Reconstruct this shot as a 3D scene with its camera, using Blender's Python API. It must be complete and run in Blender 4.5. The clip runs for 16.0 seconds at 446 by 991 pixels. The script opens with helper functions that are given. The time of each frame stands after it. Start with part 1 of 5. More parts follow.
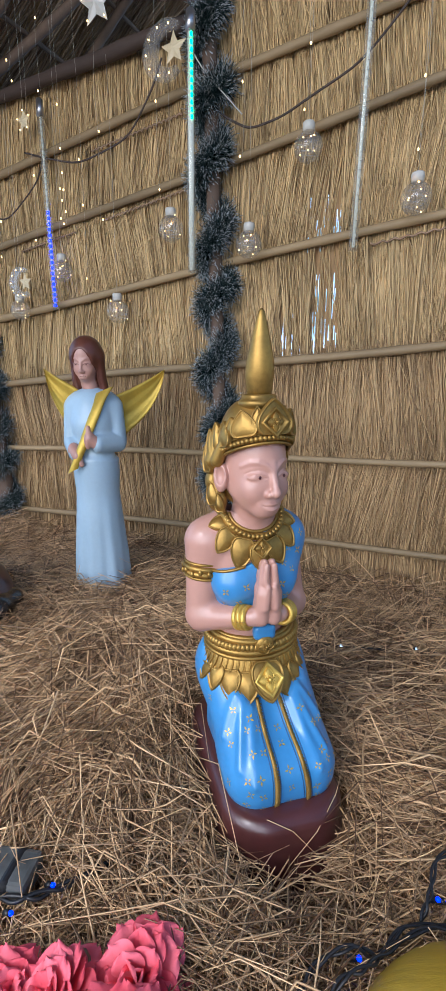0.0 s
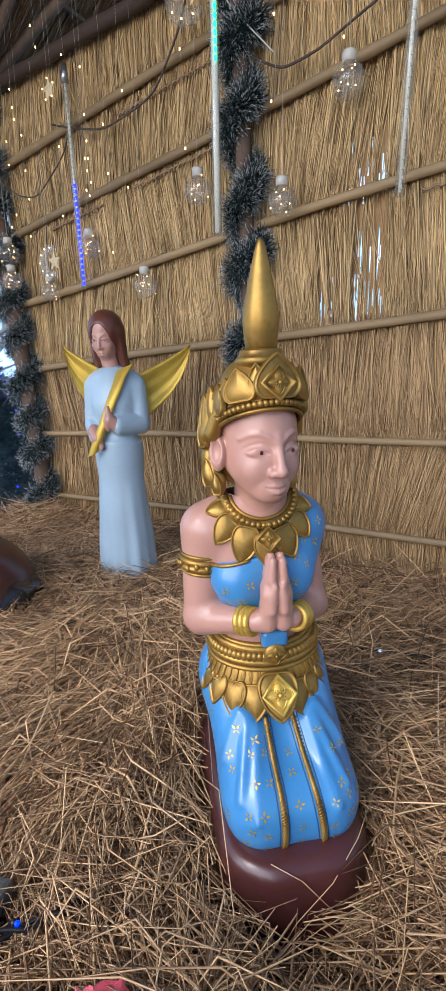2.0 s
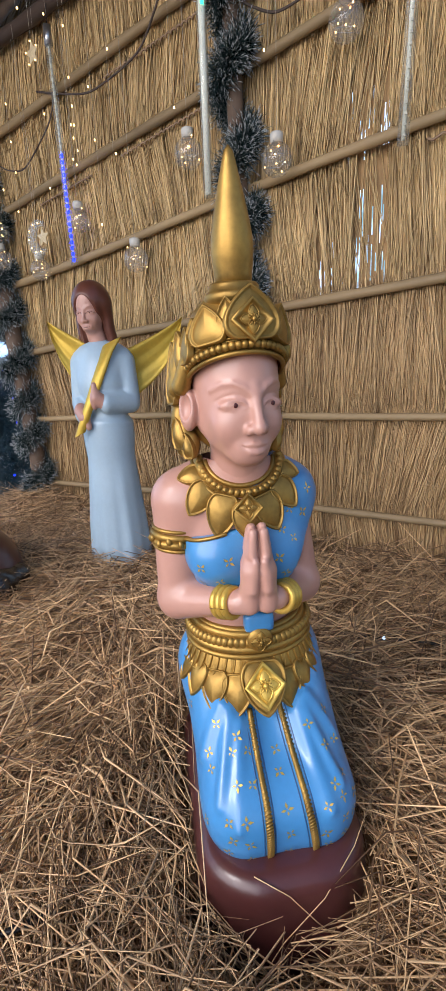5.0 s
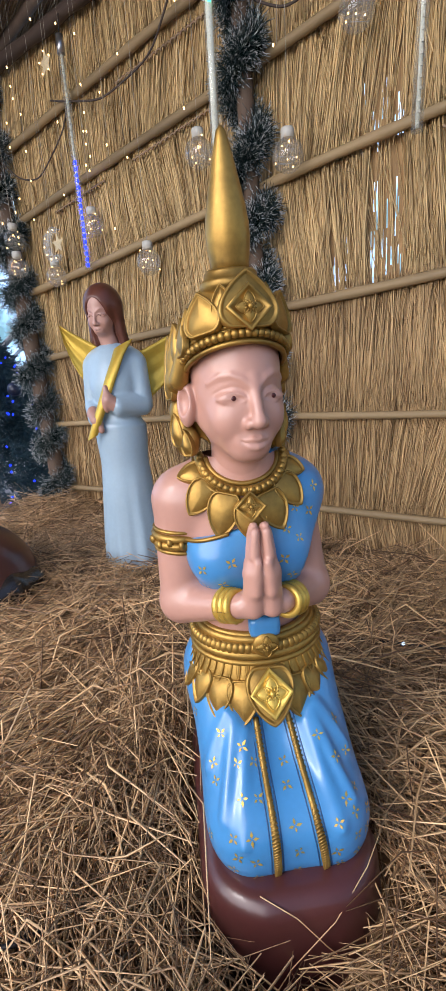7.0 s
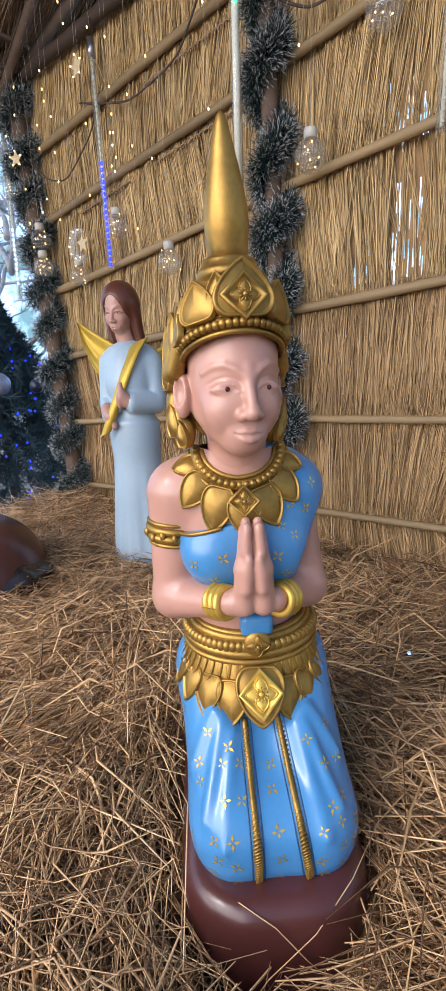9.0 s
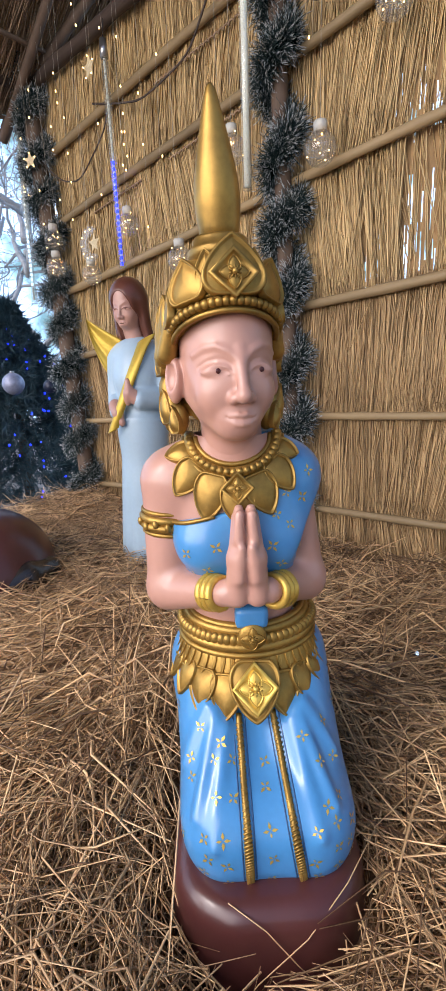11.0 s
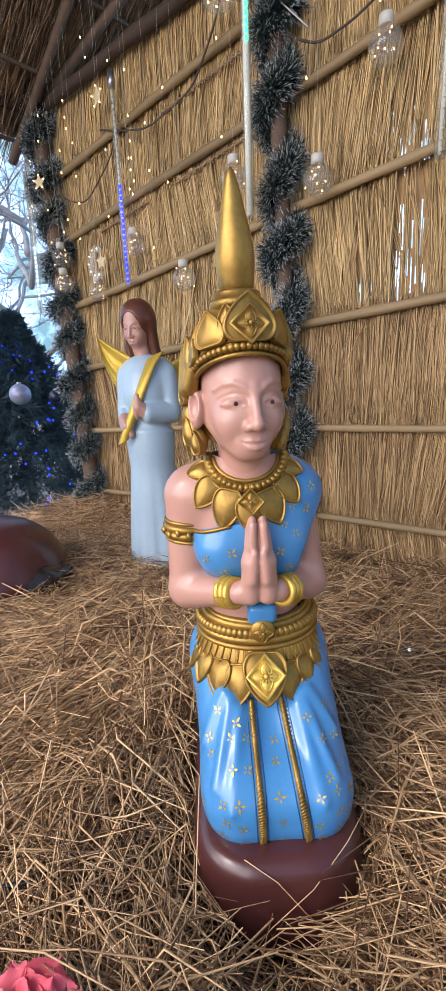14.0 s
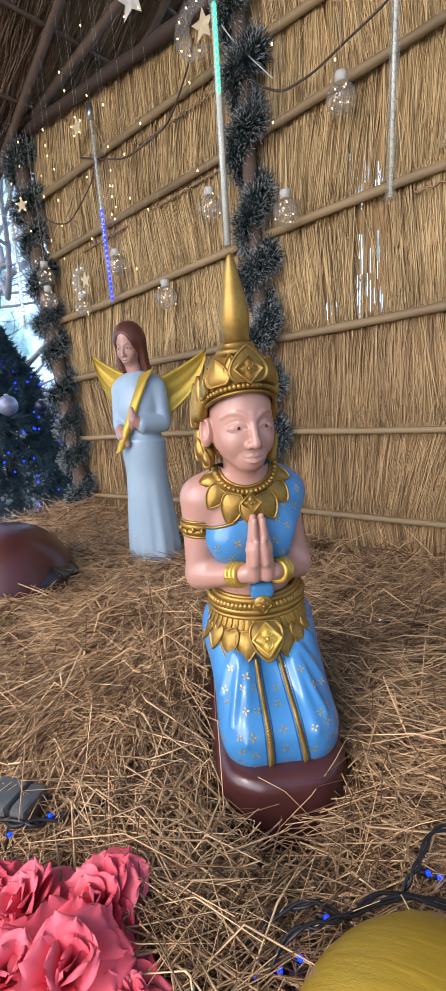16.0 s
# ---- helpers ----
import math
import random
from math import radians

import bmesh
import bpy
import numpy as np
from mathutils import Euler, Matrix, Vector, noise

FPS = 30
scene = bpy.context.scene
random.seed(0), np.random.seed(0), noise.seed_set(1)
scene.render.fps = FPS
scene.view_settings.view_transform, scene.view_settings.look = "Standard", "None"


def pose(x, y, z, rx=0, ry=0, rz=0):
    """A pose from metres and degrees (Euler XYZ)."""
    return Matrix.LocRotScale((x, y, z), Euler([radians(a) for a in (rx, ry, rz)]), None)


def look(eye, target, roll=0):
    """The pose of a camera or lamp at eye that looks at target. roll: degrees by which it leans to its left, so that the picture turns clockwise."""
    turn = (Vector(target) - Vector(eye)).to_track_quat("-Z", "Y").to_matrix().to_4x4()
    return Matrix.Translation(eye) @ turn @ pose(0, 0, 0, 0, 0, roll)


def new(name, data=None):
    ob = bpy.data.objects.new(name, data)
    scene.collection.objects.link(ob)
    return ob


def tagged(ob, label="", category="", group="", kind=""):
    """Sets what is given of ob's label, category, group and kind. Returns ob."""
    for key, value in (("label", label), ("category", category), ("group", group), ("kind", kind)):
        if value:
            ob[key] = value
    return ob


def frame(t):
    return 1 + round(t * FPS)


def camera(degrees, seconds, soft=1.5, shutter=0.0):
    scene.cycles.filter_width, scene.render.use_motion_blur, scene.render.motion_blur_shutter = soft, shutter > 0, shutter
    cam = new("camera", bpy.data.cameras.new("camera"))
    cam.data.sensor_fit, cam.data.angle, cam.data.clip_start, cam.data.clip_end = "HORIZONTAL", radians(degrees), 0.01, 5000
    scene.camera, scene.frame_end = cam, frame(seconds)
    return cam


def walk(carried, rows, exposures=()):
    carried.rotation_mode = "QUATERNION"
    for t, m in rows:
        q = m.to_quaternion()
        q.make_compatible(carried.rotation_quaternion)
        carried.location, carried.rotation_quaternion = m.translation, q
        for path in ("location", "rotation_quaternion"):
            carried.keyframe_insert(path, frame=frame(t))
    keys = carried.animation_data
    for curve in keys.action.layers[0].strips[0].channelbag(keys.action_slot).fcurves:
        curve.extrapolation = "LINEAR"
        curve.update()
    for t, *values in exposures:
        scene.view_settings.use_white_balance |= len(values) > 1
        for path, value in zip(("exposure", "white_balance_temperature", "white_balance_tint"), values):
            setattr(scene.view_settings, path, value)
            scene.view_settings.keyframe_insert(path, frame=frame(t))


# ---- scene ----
cam = camera(49.7, 16.0)
METRES, EYE, TILT, LEAN, TURN = 0.62, 0.67, -13.4, 0.0, 26.0
ROWS = [
    (0.0, 0.0, 0.0, 0.0, 0.0, 0.0, -0.0),
    (0.5, 0.0402, 0.0626, 0.0006, 1.72, -0.44, -0.22),
    (1.0, 0.0808, 0.1169, -0.0128, 3.76, -0.86, -0.13),
    (1.5, 0.1071, 0.1673, -0.0152, 5.74, -1.1, -0.08),
    (2.0, 0.1159, 0.2063, -0.0183, 6.4, -1.33, 0.01),
    (2.5, 0.1276, 0.2306, -0.0311, 6.66, -1.68, 0.19),
    (3.0, 0.1431, 0.2524, -0.041, 6.88, -1.93, 0.21),
    (3.5, 0.1514, 0.2769, -0.052, 7.06, -2.11, 0.19),
    (6.0, 0.1761, 0.3608, -0.0788, 8.06, -2.09, 1.21),
    (6.5, 0.1946, 0.3615, -0.0793, 8.76, -1.92, 1.32),
    (7.0, 0.1998, 0.3804, -0.0881, 10.14, -1.62, 1.37),
    (7.5, 0.2188, 0.3904, -0.0984, 10.77, -1.3, 0.96),
    (8.0, 0.225, 0.3936, -0.1007, 11.49, -1.15, 0.44),
    (8.5, 0.2378, 0.3955, -0.1059, 11.95, -1.09, 0.03),
    (9.0, 0.2436, 0.4045, -0.1078, 12.69, -1.06, -0.59),
    (11.5, 0.2794, 0.4368, -0.1374, 14.82, -0.58, -0.77),
    (12.0, 0.2765, 0.4364, -0.1323, 14.97, -0.39, -0.72),
    (12.5, 0.2792, 0.4304, -0.1307, 15.08, -0.25, -0.72),
    (13.0, 0.2802, 0.3955, -0.1221, 15.01, -0.09, -0.75),
    (13.5, 0.2719, 0.3517, -0.1077, 14.76, -0.06, -0.84),
    (14.0, 0.2734, 0.3021, -0.1186, 14.15, -0.11, -0.76),
    (14.5, 0.2769, 0.2347, -0.1194, 13.38, -0.29, -0.47),
    (15.0, 0.2774, 0.1572, -0.1212, 12.55, -0.55, 0.11),
    (15.5, 0.2776, 0.086, -0.1155, 11.83, -0.59, 0.95),
    (16.0, 0.2613, 0.0325, -0.1035, 11.15, -0.42, 1.51),
]
walk(cam, [(t, pose(0, 0, EYE, TILT, LEAN, TURN) @ pose(METRES * x, METRES * y, METRES * z, 90 + pitch, roll, yaw)) for t, x, y, z, yaw, pitch, roll in ROWS],
     [(0, -0.18, 5560, 10), (3, -0.15, 6040, 14), (7, -0.08, 6220, 14), (9, 0.0, 6330, 15), (12, 0.05, 6430, 16), (16, 0.0, 6170, 15)])

# ---- light ----
world = bpy.data.worlds.new("world")
scene.world = world
world.use_nodes = True
wn = world.node_tree
sky = wn.nodes.new("ShaderNodeTexSky")
sky.sky_type = "NISHITA"
sky.sun_disc = False
sky.sun_elevation, sky.sun_rotation = radians(42), radians(200)
wn.links.new(sky.outputs[0], wn.nodes["Background"].inputs[0])
wn.nodes["Background"].inputs[1].default_value = 0.20

sun = new("sun", bpy.data.lights.new("sun", "SUN"))
sun.data.energy, sun.data.angle, sun.data.color = 1.0, radians(14), (1.0, 0.95, 0.87)
sun.matrix_world = look((-1.6, -2.6, 3.4), (-0.4, 0.9, 0.3))

opening = new("opening_light", bpy.data.lights.new("opening_light", "AREA"))
opening.data.shape, opening.data.size, opening.data.size_y = "RECTANGLE", 4.2, 2.4
opening.data.energy, opening.data.color = 158, (1.0, 0.925, 0.86)
opening.matrix_world = look((-0.75, -2.5, 1.65), (-0.55, 1.2, 1.15))


# ---- materials ----
def mat(name, color, rough=0.6, metal=0.0, vary=0.15, scale=8.0, fine=90.0, bump=0.1, island=0.0, coat=0.0, random_object=0.0, stretch=(1, 1, 1), sheen_tint=None, span=None):
    m = bpy.data.materials.new(name)
    m.use_nodes = True
    nt = m.node_tree
    b = nt.nodes["Principled BSDF"]
    b.inputs["Metallic"].default_value = metal
    b.inputs["Coat Weight"].default_value = coat
    b.inputs["Coat Roughness"].default_value = 0.15
    tc = nt.nodes.new("ShaderNodeTexCoord")
    mp = nt.nodes.new("ShaderNodeMapping")
    mp.inputs["Scale"].default_value = stretch
    nt.links.new(tc.outputs["Object"], mp.inputs[0])
    n1 = nt.nodes.new("ShaderNodeTexNoise")
    n1.inputs["Scale"].default_value, n1.inputs["Detail"].default_value = scale, 4
    n2 = nt.nodes.new("ShaderNodeTexNoise")
    n2.inputs["Scale"].default_value, n2.inputs["Detail"].default_value = fine, 3
    for n in (n1, n2):
        nt.links.new(mp.outputs[0], n.inputs["Vector"])
    add = nt.nodes.new("ShaderNodeMath")
    add.operation = "MULTIPLY_ADD"
    add.inputs[1].default_value = 0.35
    nt.links.new(n2.outputs["Fac"], add.inputs[0])
    nt.links.new(n1.outputs["Fac"], add.inputs[2])
    value = add.outputs[0]
    for amount, out, node in ((island, "Random Per Island", "ShaderNodeNewGeometry"), (random_object, "Random", "ShaderNodeObjectInfo")):
        if amount:
            g = nt.nodes.new(node)
            mx = nt.nodes.new("ShaderNodeMath")
            mx.operation = "MULTIPLY_ADD"
            mx.inputs[1].default_value = amount
            nt.links.new(g.outputs[out], mx.inputs[0])
            nt.links.new(value, mx.inputs[2])
            value = mx.outputs[0]
    ramp = nt.nodes.new("ShaderNodeMapRange")
    top = 1.0 + island + random_object
    ramp.inputs["From Min"].default_value, ramp.inputs["From Max"].default_value = span or (0.36, top)
    nt.links.new(value, ramp.inputs["Value"])
    mix = nt.nodes.new("ShaderNodeMix")
    mix.data_type = "RGBA"
    lo = tuple(c * (1 - vary) for c in color)
    hi = tuple(min(1, c * (1 + vary)) for c in color) if sheen_tint is None else sheen_tint
    mix.inputs["A"].default_value, mix.inputs["B"].default_value = (*lo, 1), (*hi, 1)
    nt.links.new(ramp.outputs[0], mix.inputs["Factor"])
    nt.links.new(mix.outputs["Result"], b.inputs["Base Color"])
    rr = nt.nodes.new("ShaderNodeMapRange")
    rr.inputs["To Min"].default_value, rr.inputs["To Max"].default_value = max(0.02, rough - 0.08), min(1, rough + 0.1)
    nt.links.new(n1.outputs["Fac"], rr.inputs["Value"])
    nt.links.new(rr.outputs[0], b.inputs["Roughness"])
    if bump:
        bp = nt.nodes.new("ShaderNodeBump")
        bp.inputs["Strength"].default_value, bp.inputs["Distance"].default_value = bump, 0.002
        nt.links.new(value if not (island or random_object) else add.outputs[0], bp.inputs["Height"])
        nt.links.new(bp.outputs[0], b.inputs["Normal"])
    return m


def glow(name, color, strength):
    m = bpy.data.materials.new(name)
    m.use_nodes = True
    b = m.node_tree.nodes["Principled BSDF"]
    b.inputs["Base Color"].default_value = (*color, 1)
    b.inputs["Emission Color"].default_value = (*color, 1)
    b.inputs["Emission Strength"].default_value = strength
    return m


def clear(name, tint=(0.96, 0.96, 0.94), milk=0.1, gloss=0.05, rough=0.08):
    """Thin clear shell: light passes, the rim shines, and a little milky plastic scatters."""
    m = bpy.data.materials.new(name)
    m.use_nodes = True
    nt = m.node_tree
    out = nt.nodes["Material Output"]
    tr = nt.nodes.new("ShaderNodeBsdfTransparent")
    tr.inputs[0].default_value = (*tint, 1)
    df = nt.nodes.new("ShaderNodeBsdfTranslucent")
    df.inputs[0].default_value = (0.9, 0.9, 0.88, 1)
    d2 = nt.nodes.new("ShaderNodeBsdfDiffuse")
    d2.inputs[0].default_value = (0.9, 0.9, 0.88, 1)
    half = nt.nodes.new("ShaderNodeMixShader")
    half.inputs[0].default_value = 0.5
    nt.links.new(df.outputs[0], half.inputs[1])
    nt.links.new(d2.outputs[0], half.inputs[2])
    m1 = nt.nodes.new("ShaderNodeMixShader")
    m1.inputs[0].default_value = milk
    nt.links.new(tr.outputs[0], m1.inputs[1])
    nt.links.new(half.outputs[0], m1.inputs[2])
    gl = nt.nodes.new("ShaderNodeBsdfGlossy")
    gl.inputs["Roughness"].default_value = rough
    lw = nt.nodes.new("ShaderNodeLayerWeight")
    pw = nt.nodes.new("ShaderNodeMath")
    pw.operation = "POWER"
    pw.inputs[1].default_value = 4.0
    ad = nt.nodes.new("ShaderNodeMath")
    ad.operation = "MULTIPLY_ADD"
    ad.inputs[1].default_value, ad.inputs[2].default_value = 0.3, gloss
    mx = nt.nodes.new("ShaderNodeMixShader")
    nt.links.new(lw.outputs["Facing"], pw.inputs[0])
    nt.links.new(pw.outputs[0], ad.inputs[0])
    nt.links.new(ad.outputs[0], mx.inputs[0])
    nt.links.new(m1.outputs[0], mx.inputs[1])
    nt.links.new(gl.outputs[0], mx.inputs[2])
    nt.links.new(mx.outputs[0], out.inputs[0])
    return m


SKIN = mat("painted_skin", (0.465, 0.252, 0.195), 0.38, 0, 0.06, 9, 160, 0.03, coat=0.25)
BLUE = mat("painted_blue", (0.055, 0.235, 0.50), 0.32, 0, 0.14, 7, 150, 0.04, coat=0.35)
PALE = mat("painted_pale_blue", (0.37, 0.49, 0.58), 0.34, 0, 0.10, 6, 120, 0.04, coat=0.2)
GOLD = mat("gold_paint", (0.325, 0.195, 0.045), 0.42, 0.72, 0.45, 26, 170, 0.18)
WING = mat("wing_gold_paint", (0.55, 0.37, 0.05), 0.40, 0.45, 0.22, 14, 120, 0.15)
# Gold of flecks and bracelets; on the shield it paints in reflected yellow light.
LIT_LEAF_GOLD = mat("leaf_and_lit_gold", (0.62, 0.41, 0.08), 0.36, 0.6, 0.3, 60, 300, 0.1)
BASE = mat("maroon_paint", (0.075, 0.022, 0.020), 0.34, 0, 0.2, 6, 120, 0.05, coat=0.25)
HAIR = mat("brown_paint", (0.11, 0.036, 0.022), 0.34, 0, 0.2, 14, 140, 0.06)
PUPIL = mat("dark_eye", (0.06, 0.012, 0.012), 0.3, 0, 0.1, 30, 100, 0)
LINE = mat("dark_groove", (0.02, 0.08, 0.2), 0.5, 0, 0.1, 30, 100, 0)
STRAW = mat("straw", (0.235, 0.12, 0.053), 0.5, 0, 0.46, 5, 200, 0.1, island=1.5, sheen_tint=(0.88, 0.585, 0.305), span=(0.78, 2.05))
STRAW_BED = mat("straw_bed", (0.20, 0.11, 0.05), 0.85, 0, 0.6, 30, 240, 0.6)
THATCH = mat("thatch", (0.45, 0.285, 0.115), 0.55, 0, 0.34, 4, 120, 0.1, island=1.2, sheen_tint=(0.83, 0.595, 0.285), span=(0.6, 1.95), stretch=(2.2, 2.2, 0.6))
THATCH_LOW = mat("browner_thatch", (0.38, 0.23, 0.10), 0.6, 0, 0.34, 4, 120, 0.1, island=1.2, sheen_tint=(0.67, 0.455, 0.22), span=(0.6, 1.95), stretch=(2.2, 2.2, 0.6))
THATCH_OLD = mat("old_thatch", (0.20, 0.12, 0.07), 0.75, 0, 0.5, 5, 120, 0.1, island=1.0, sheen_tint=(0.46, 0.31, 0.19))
THATCH_BACK = mat("thatch_backing", (0.38, 0.24, 0.11), 0.85, 0, 0.5, 20, 160, 0.5, stretch=(6, 6, 0.4))
BAMBOO = mat("bamboo", (0.28, 0.195, 0.098), 0.6, 0, 0.5, 7, 130, 0.2, random_object=0.5, stretch=(0.4, 3, 3))
BEAM = mat("dark_timber", (0.055, 0.035, 0.025), 0.7, 0, 0.4, 8, 90, 0.4, stretch=(0.3, 3, 3))
POST = mat("brown_post", (0.125, 0.080, 0.052), 0.7, 0, 0.35, 8, 80, 0.4, stretch=(3, 3, 0.4))
TINSEL = mat("tinsel_green", (0.028, 0.055, 0.056), 0.28, 0.45, 0.5, 20, 90, 0, island=0.6)
FROST = mat("tinsel_frost", (0.55, 0.58, 0.58), 0.4, 0.1, 0.2, 20, 90, 0)
GLASS = clear("clear_ball", milk=0.14)
ACRYLIC = clear("acrylic_tube", (0.95, 0.96, 0.92), 0.16, 0.03, 0.12)
CAP = mat("frosted_cap", (0.56, 0.54, 0.48), 0.4, 0, 0.08, 20, 120, 0.02)
STEEL = mat("grey_metal_cap", (0.45, 0.45, 0.46), 0.3, 0.9, 0.12, 20, 120, 0.03)
STRIP = mat("white_strip", (0.78, 0.79, 0.72), 0.5, 0, 0.1, 20, 120, 0.02)
WARM = glow("warm_led", (1.0, 0.66, 0.25), 4.5)
WARM_SOFT = glow("warm_plastic", (0.60, 0.49, 0.30), 0.10)
BLUE_LED = glow("blue_led", (0.004, 0.02, 1.0), 4.5)
WHITE_LED = glow("white_led", (0.45, 0.68, 1.0), 2.0)
GREEN_LED = glow("green_led", (0.02, 0.9, 0.35), 4.0)
WIRE = mat("clear_wire", (0.42, 0.38, 0.30), 0.4, 0, 0.1, 30, 100, 0)
BLACK = mat("black_cable", (0.012, 0.012, 0.014), 0.45, 0, 0.3, 30, 200, 0.1)
PINK = mat("pink_petal", (0.86, 0.055, 0.095), 0.65, 0, 0.12, 34, 260, 0.2, random_object=0.9, sheen_tint=(0.95, 0.20, 0.25))
GREEN = mat("leaf_green", (0.03, 0.085, 0.03), 0.5, 0, 0.3, 20, 120, 0.1)
YELLOW = mat("yellow_paint", (0.42, 0.27, 0.02), 0.5, 0.15, 0.2, 20, 200, 0.35, stretch=(1, 8, 1))
SLATE = mat("grey_wrap", (0.12, 0.125, 0.12), 0.3, 0.2, 0.4, 20, 90, 0.3)
DARK_HOOF = mat("black_paint", (0.018, 0.016, 0.016), 0.25, 0, 0.3, 20, 90, 0.1, coat=0.3)
BACKDROP = glow("daylight_haze", (0.5, 0.62, 0.78), 2.3)
bn = BACKDROP.node_tree
bt = bn.nodes.new("ShaderNodeTexCoord")
bz = bn.nodes.new("ShaderNodeTexNoise")
bz.inputs["Scale"].default_value, bz.inputs["Detail"].default_value = 1.1, 8
br = bn.nodes.new("ShaderNodeValToRGB")
br.color_ramp.elements[0].position, br.color_ramp.elements[0].color = 0.36, (0.10, 0.19, 0.21, 1)
br.color_ramp.elements[1].position, br.color_ramp.elements[1].color = 0.62, (0.52, 0.72, 1.0, 1)
bn.links.new(bt.outputs["Object"], bz.inputs["Vector"])
bn.links.new(bz.outputs["Fac"], br.inputs["Fac"])
bn.links.new(br.outputs["Color"], bn.nodes["Principled BSDF"].inputs["Emission Color"])
bn.links.new(br.outputs["Color"], bn.nodes["Principled BSDF"].inputs["Base Color"])
FIR = mat("fir_needles", (0.018, 0.05, 0.065), 0.6, 0, 0.5, 20, 90, 0, island=0.6)
BARK = mat("bark", (0.07, 0.05, 0.04), 0.8, 0, 0.4, 20, 90, 0.5)
BRANCH = mat("pale_branch", (0.42, 0.44, 0.46), 0.6, 0, 0.3, 20, 90, 0.3)
SILVER = mat("silver_bauble", (0.24, 0.26, 0.36), 0.4, 0.3, 0.3, 60, 200, 0.5)
NAVY = mat("navy_bauble", (0.012, 0.016, 0.04), 0.3, 0.1, 0.2, 20, 90, 0)
SOIL = mat("outside_ground", (0.20, 0.19, 0.18), 0.9, 0, 0.3, 3, 60, 0.4)
FENCE = mat("fence_white", (0.55, 0.55, 0.58), 0.6, 0, 0.15, 8, 60, 0.1)
SHRUB = mat("shrub_leaf", (0.06, 0.13, 0.05), 0.5, 0, 0.4, 8, 60, 0, island=0.7)


# ---- mesh helpers ----
def mesh_object(name, verts, faces, mats, parent=None, label="", smooth=False, index=None):
    me = bpy.data.meshes.new(name)
    me.from_pydata([tuple(v) for v in verts], [], [tuple(f) for f in faces])
    for m in (mats if isinstance(mats, (list, tuple)) else [mats]):
        me.materials.append(m)
    if index is not None:
        me.polygons.foreach_set("material_index", np.asarray(index, dtype=np.int32))
    if smooth:
        me.polygons.foreach_set("use_smooth", np.ones(len(me.polygons), dtype=bool))
    me.update()
    ob = new(name, me)
    if parent is not None:
        ob.parent = parent
    if label:
        ob["label"] = label
    return ob


class Build:
    """Collects pieces with their own materials into one mesh."""

    def __init__(self):
        self.v, self.f, self.m, self.mats, self.n = [], [], [], [], 0

    def add(self, verts, faces, material):
        if material not in self.mats:
            self.mats.append(material)
        k = self.mats.index(material)
        verts = np.asarray(verts, dtype=float)
        self.v.append(verts)
        self.f.extend([tuple(int(i) + self.n for i in f) for f in faces])
        self.m.extend([k] * len(faces))
        self.n += len(verts)
        return self

    def merge(self, other, move):
        faces = list(other.f)
        v = move(np.concatenate(other.v))
        for k, m in enumerate(other.mats):
            if m not in self.mats:
                self.mats.append(m)
        self.v.append(v)
        self.f.extend([tuple(i + self.n for i in q) for q in faces])
        self.m.extend([self.mats.index(other.mats[k]) for k in other.m])
        self.n += len(v)

    def object(self, name, parent=None, label="", smooth=True):
        return mesh_object(name, np.concatenate(self.v), self.f, self.mats, parent, label, smooth, self.m)


def grid_faces(rows, cols, closed=True):
    out = []
    for i in range(rows - 1):
        for j in range(cols if closed else cols - 1):
            k = (j + 1) % cols
            out.append((i * cols + j, i * cols + k, (i + 1) * cols + k, (i + 1) * cols + j))
    return out


def tube(points, radii, sides=8, cap=True):
    """A round tube along points, each with its own radius."""
    p = np.asarray(points, dtype=float)
    r = np.broadcast_to(np.asarray(radii, dtype=float), (len(p),))
    t = np.gradient(p, axis=0)
    t /= np.linalg.norm(t, axis=1)[:, None] + 1e-9
    ref = np.array([0.31, 0.17, 0.93]) if abs(t[0][2]) < 0.9 else np.array([1.0, 0.1, 0.0])
    a = np.cross(t, ref)
    a /= np.linalg.norm(a, axis=1)[:, None]
    b = np.cross(t, a)
    ang = np.linspace(0, 2 * np.pi, sides, endpoint=False)
    v = p[:, None] + r[:, None, None] * (np.cos(ang)[None, :, None] * a[:, None] + np.sin(ang)[None, :, None] * b[:, None])
    f = grid_faces(len(p), sides)
    if cap:
        f += [tuple(range(sides))[::-1], tuple(range((len(p) - 1) * sides, len(p) * sides))]
    return v.reshape(-1, 3), f


def lathe(profile, sides=24, axis=lambda z: (0, 0)):
    v = []
    for r, z in profile:
        cx, cy = axis(z)
        for k in range(sides):
            a = 2 * math.pi * k / sides
            v.append((cx + r * math.cos(a), cy + r * math.sin(a), z))
    f = grid_faces(len(profile), sides)
    f += [tuple(range(sides))[::-1], tuple(range((len(profile) - 1) * sides, len(profile) * sides))]
    return np.array(v), f


def ball(c, r, rings=8, sides=12):
    r = np.broadcast_to(np.asarray(r, dtype=float), (3,))
    th = np.linspace(0.02, np.pi - 0.02, rings)
    ph = np.linspace(0, 2 * np.pi, sides, endpoint=False)
    v = np.stack([np.sin(th)[:, None] * np.cos(ph), np.sin(th)[:, None] * np.sin(ph), np.repeat(np.cos(th)[:, None], sides, 1)], -1)
    f = [q[::-1] for q in grid_faces(rings, sides)] + [tuple(range(sides)), tuple(range((rings - 1) * sides, rings * sides))[::-1]]
    return v.reshape(-1, 3) * r + np.asarray(c, dtype=float), f


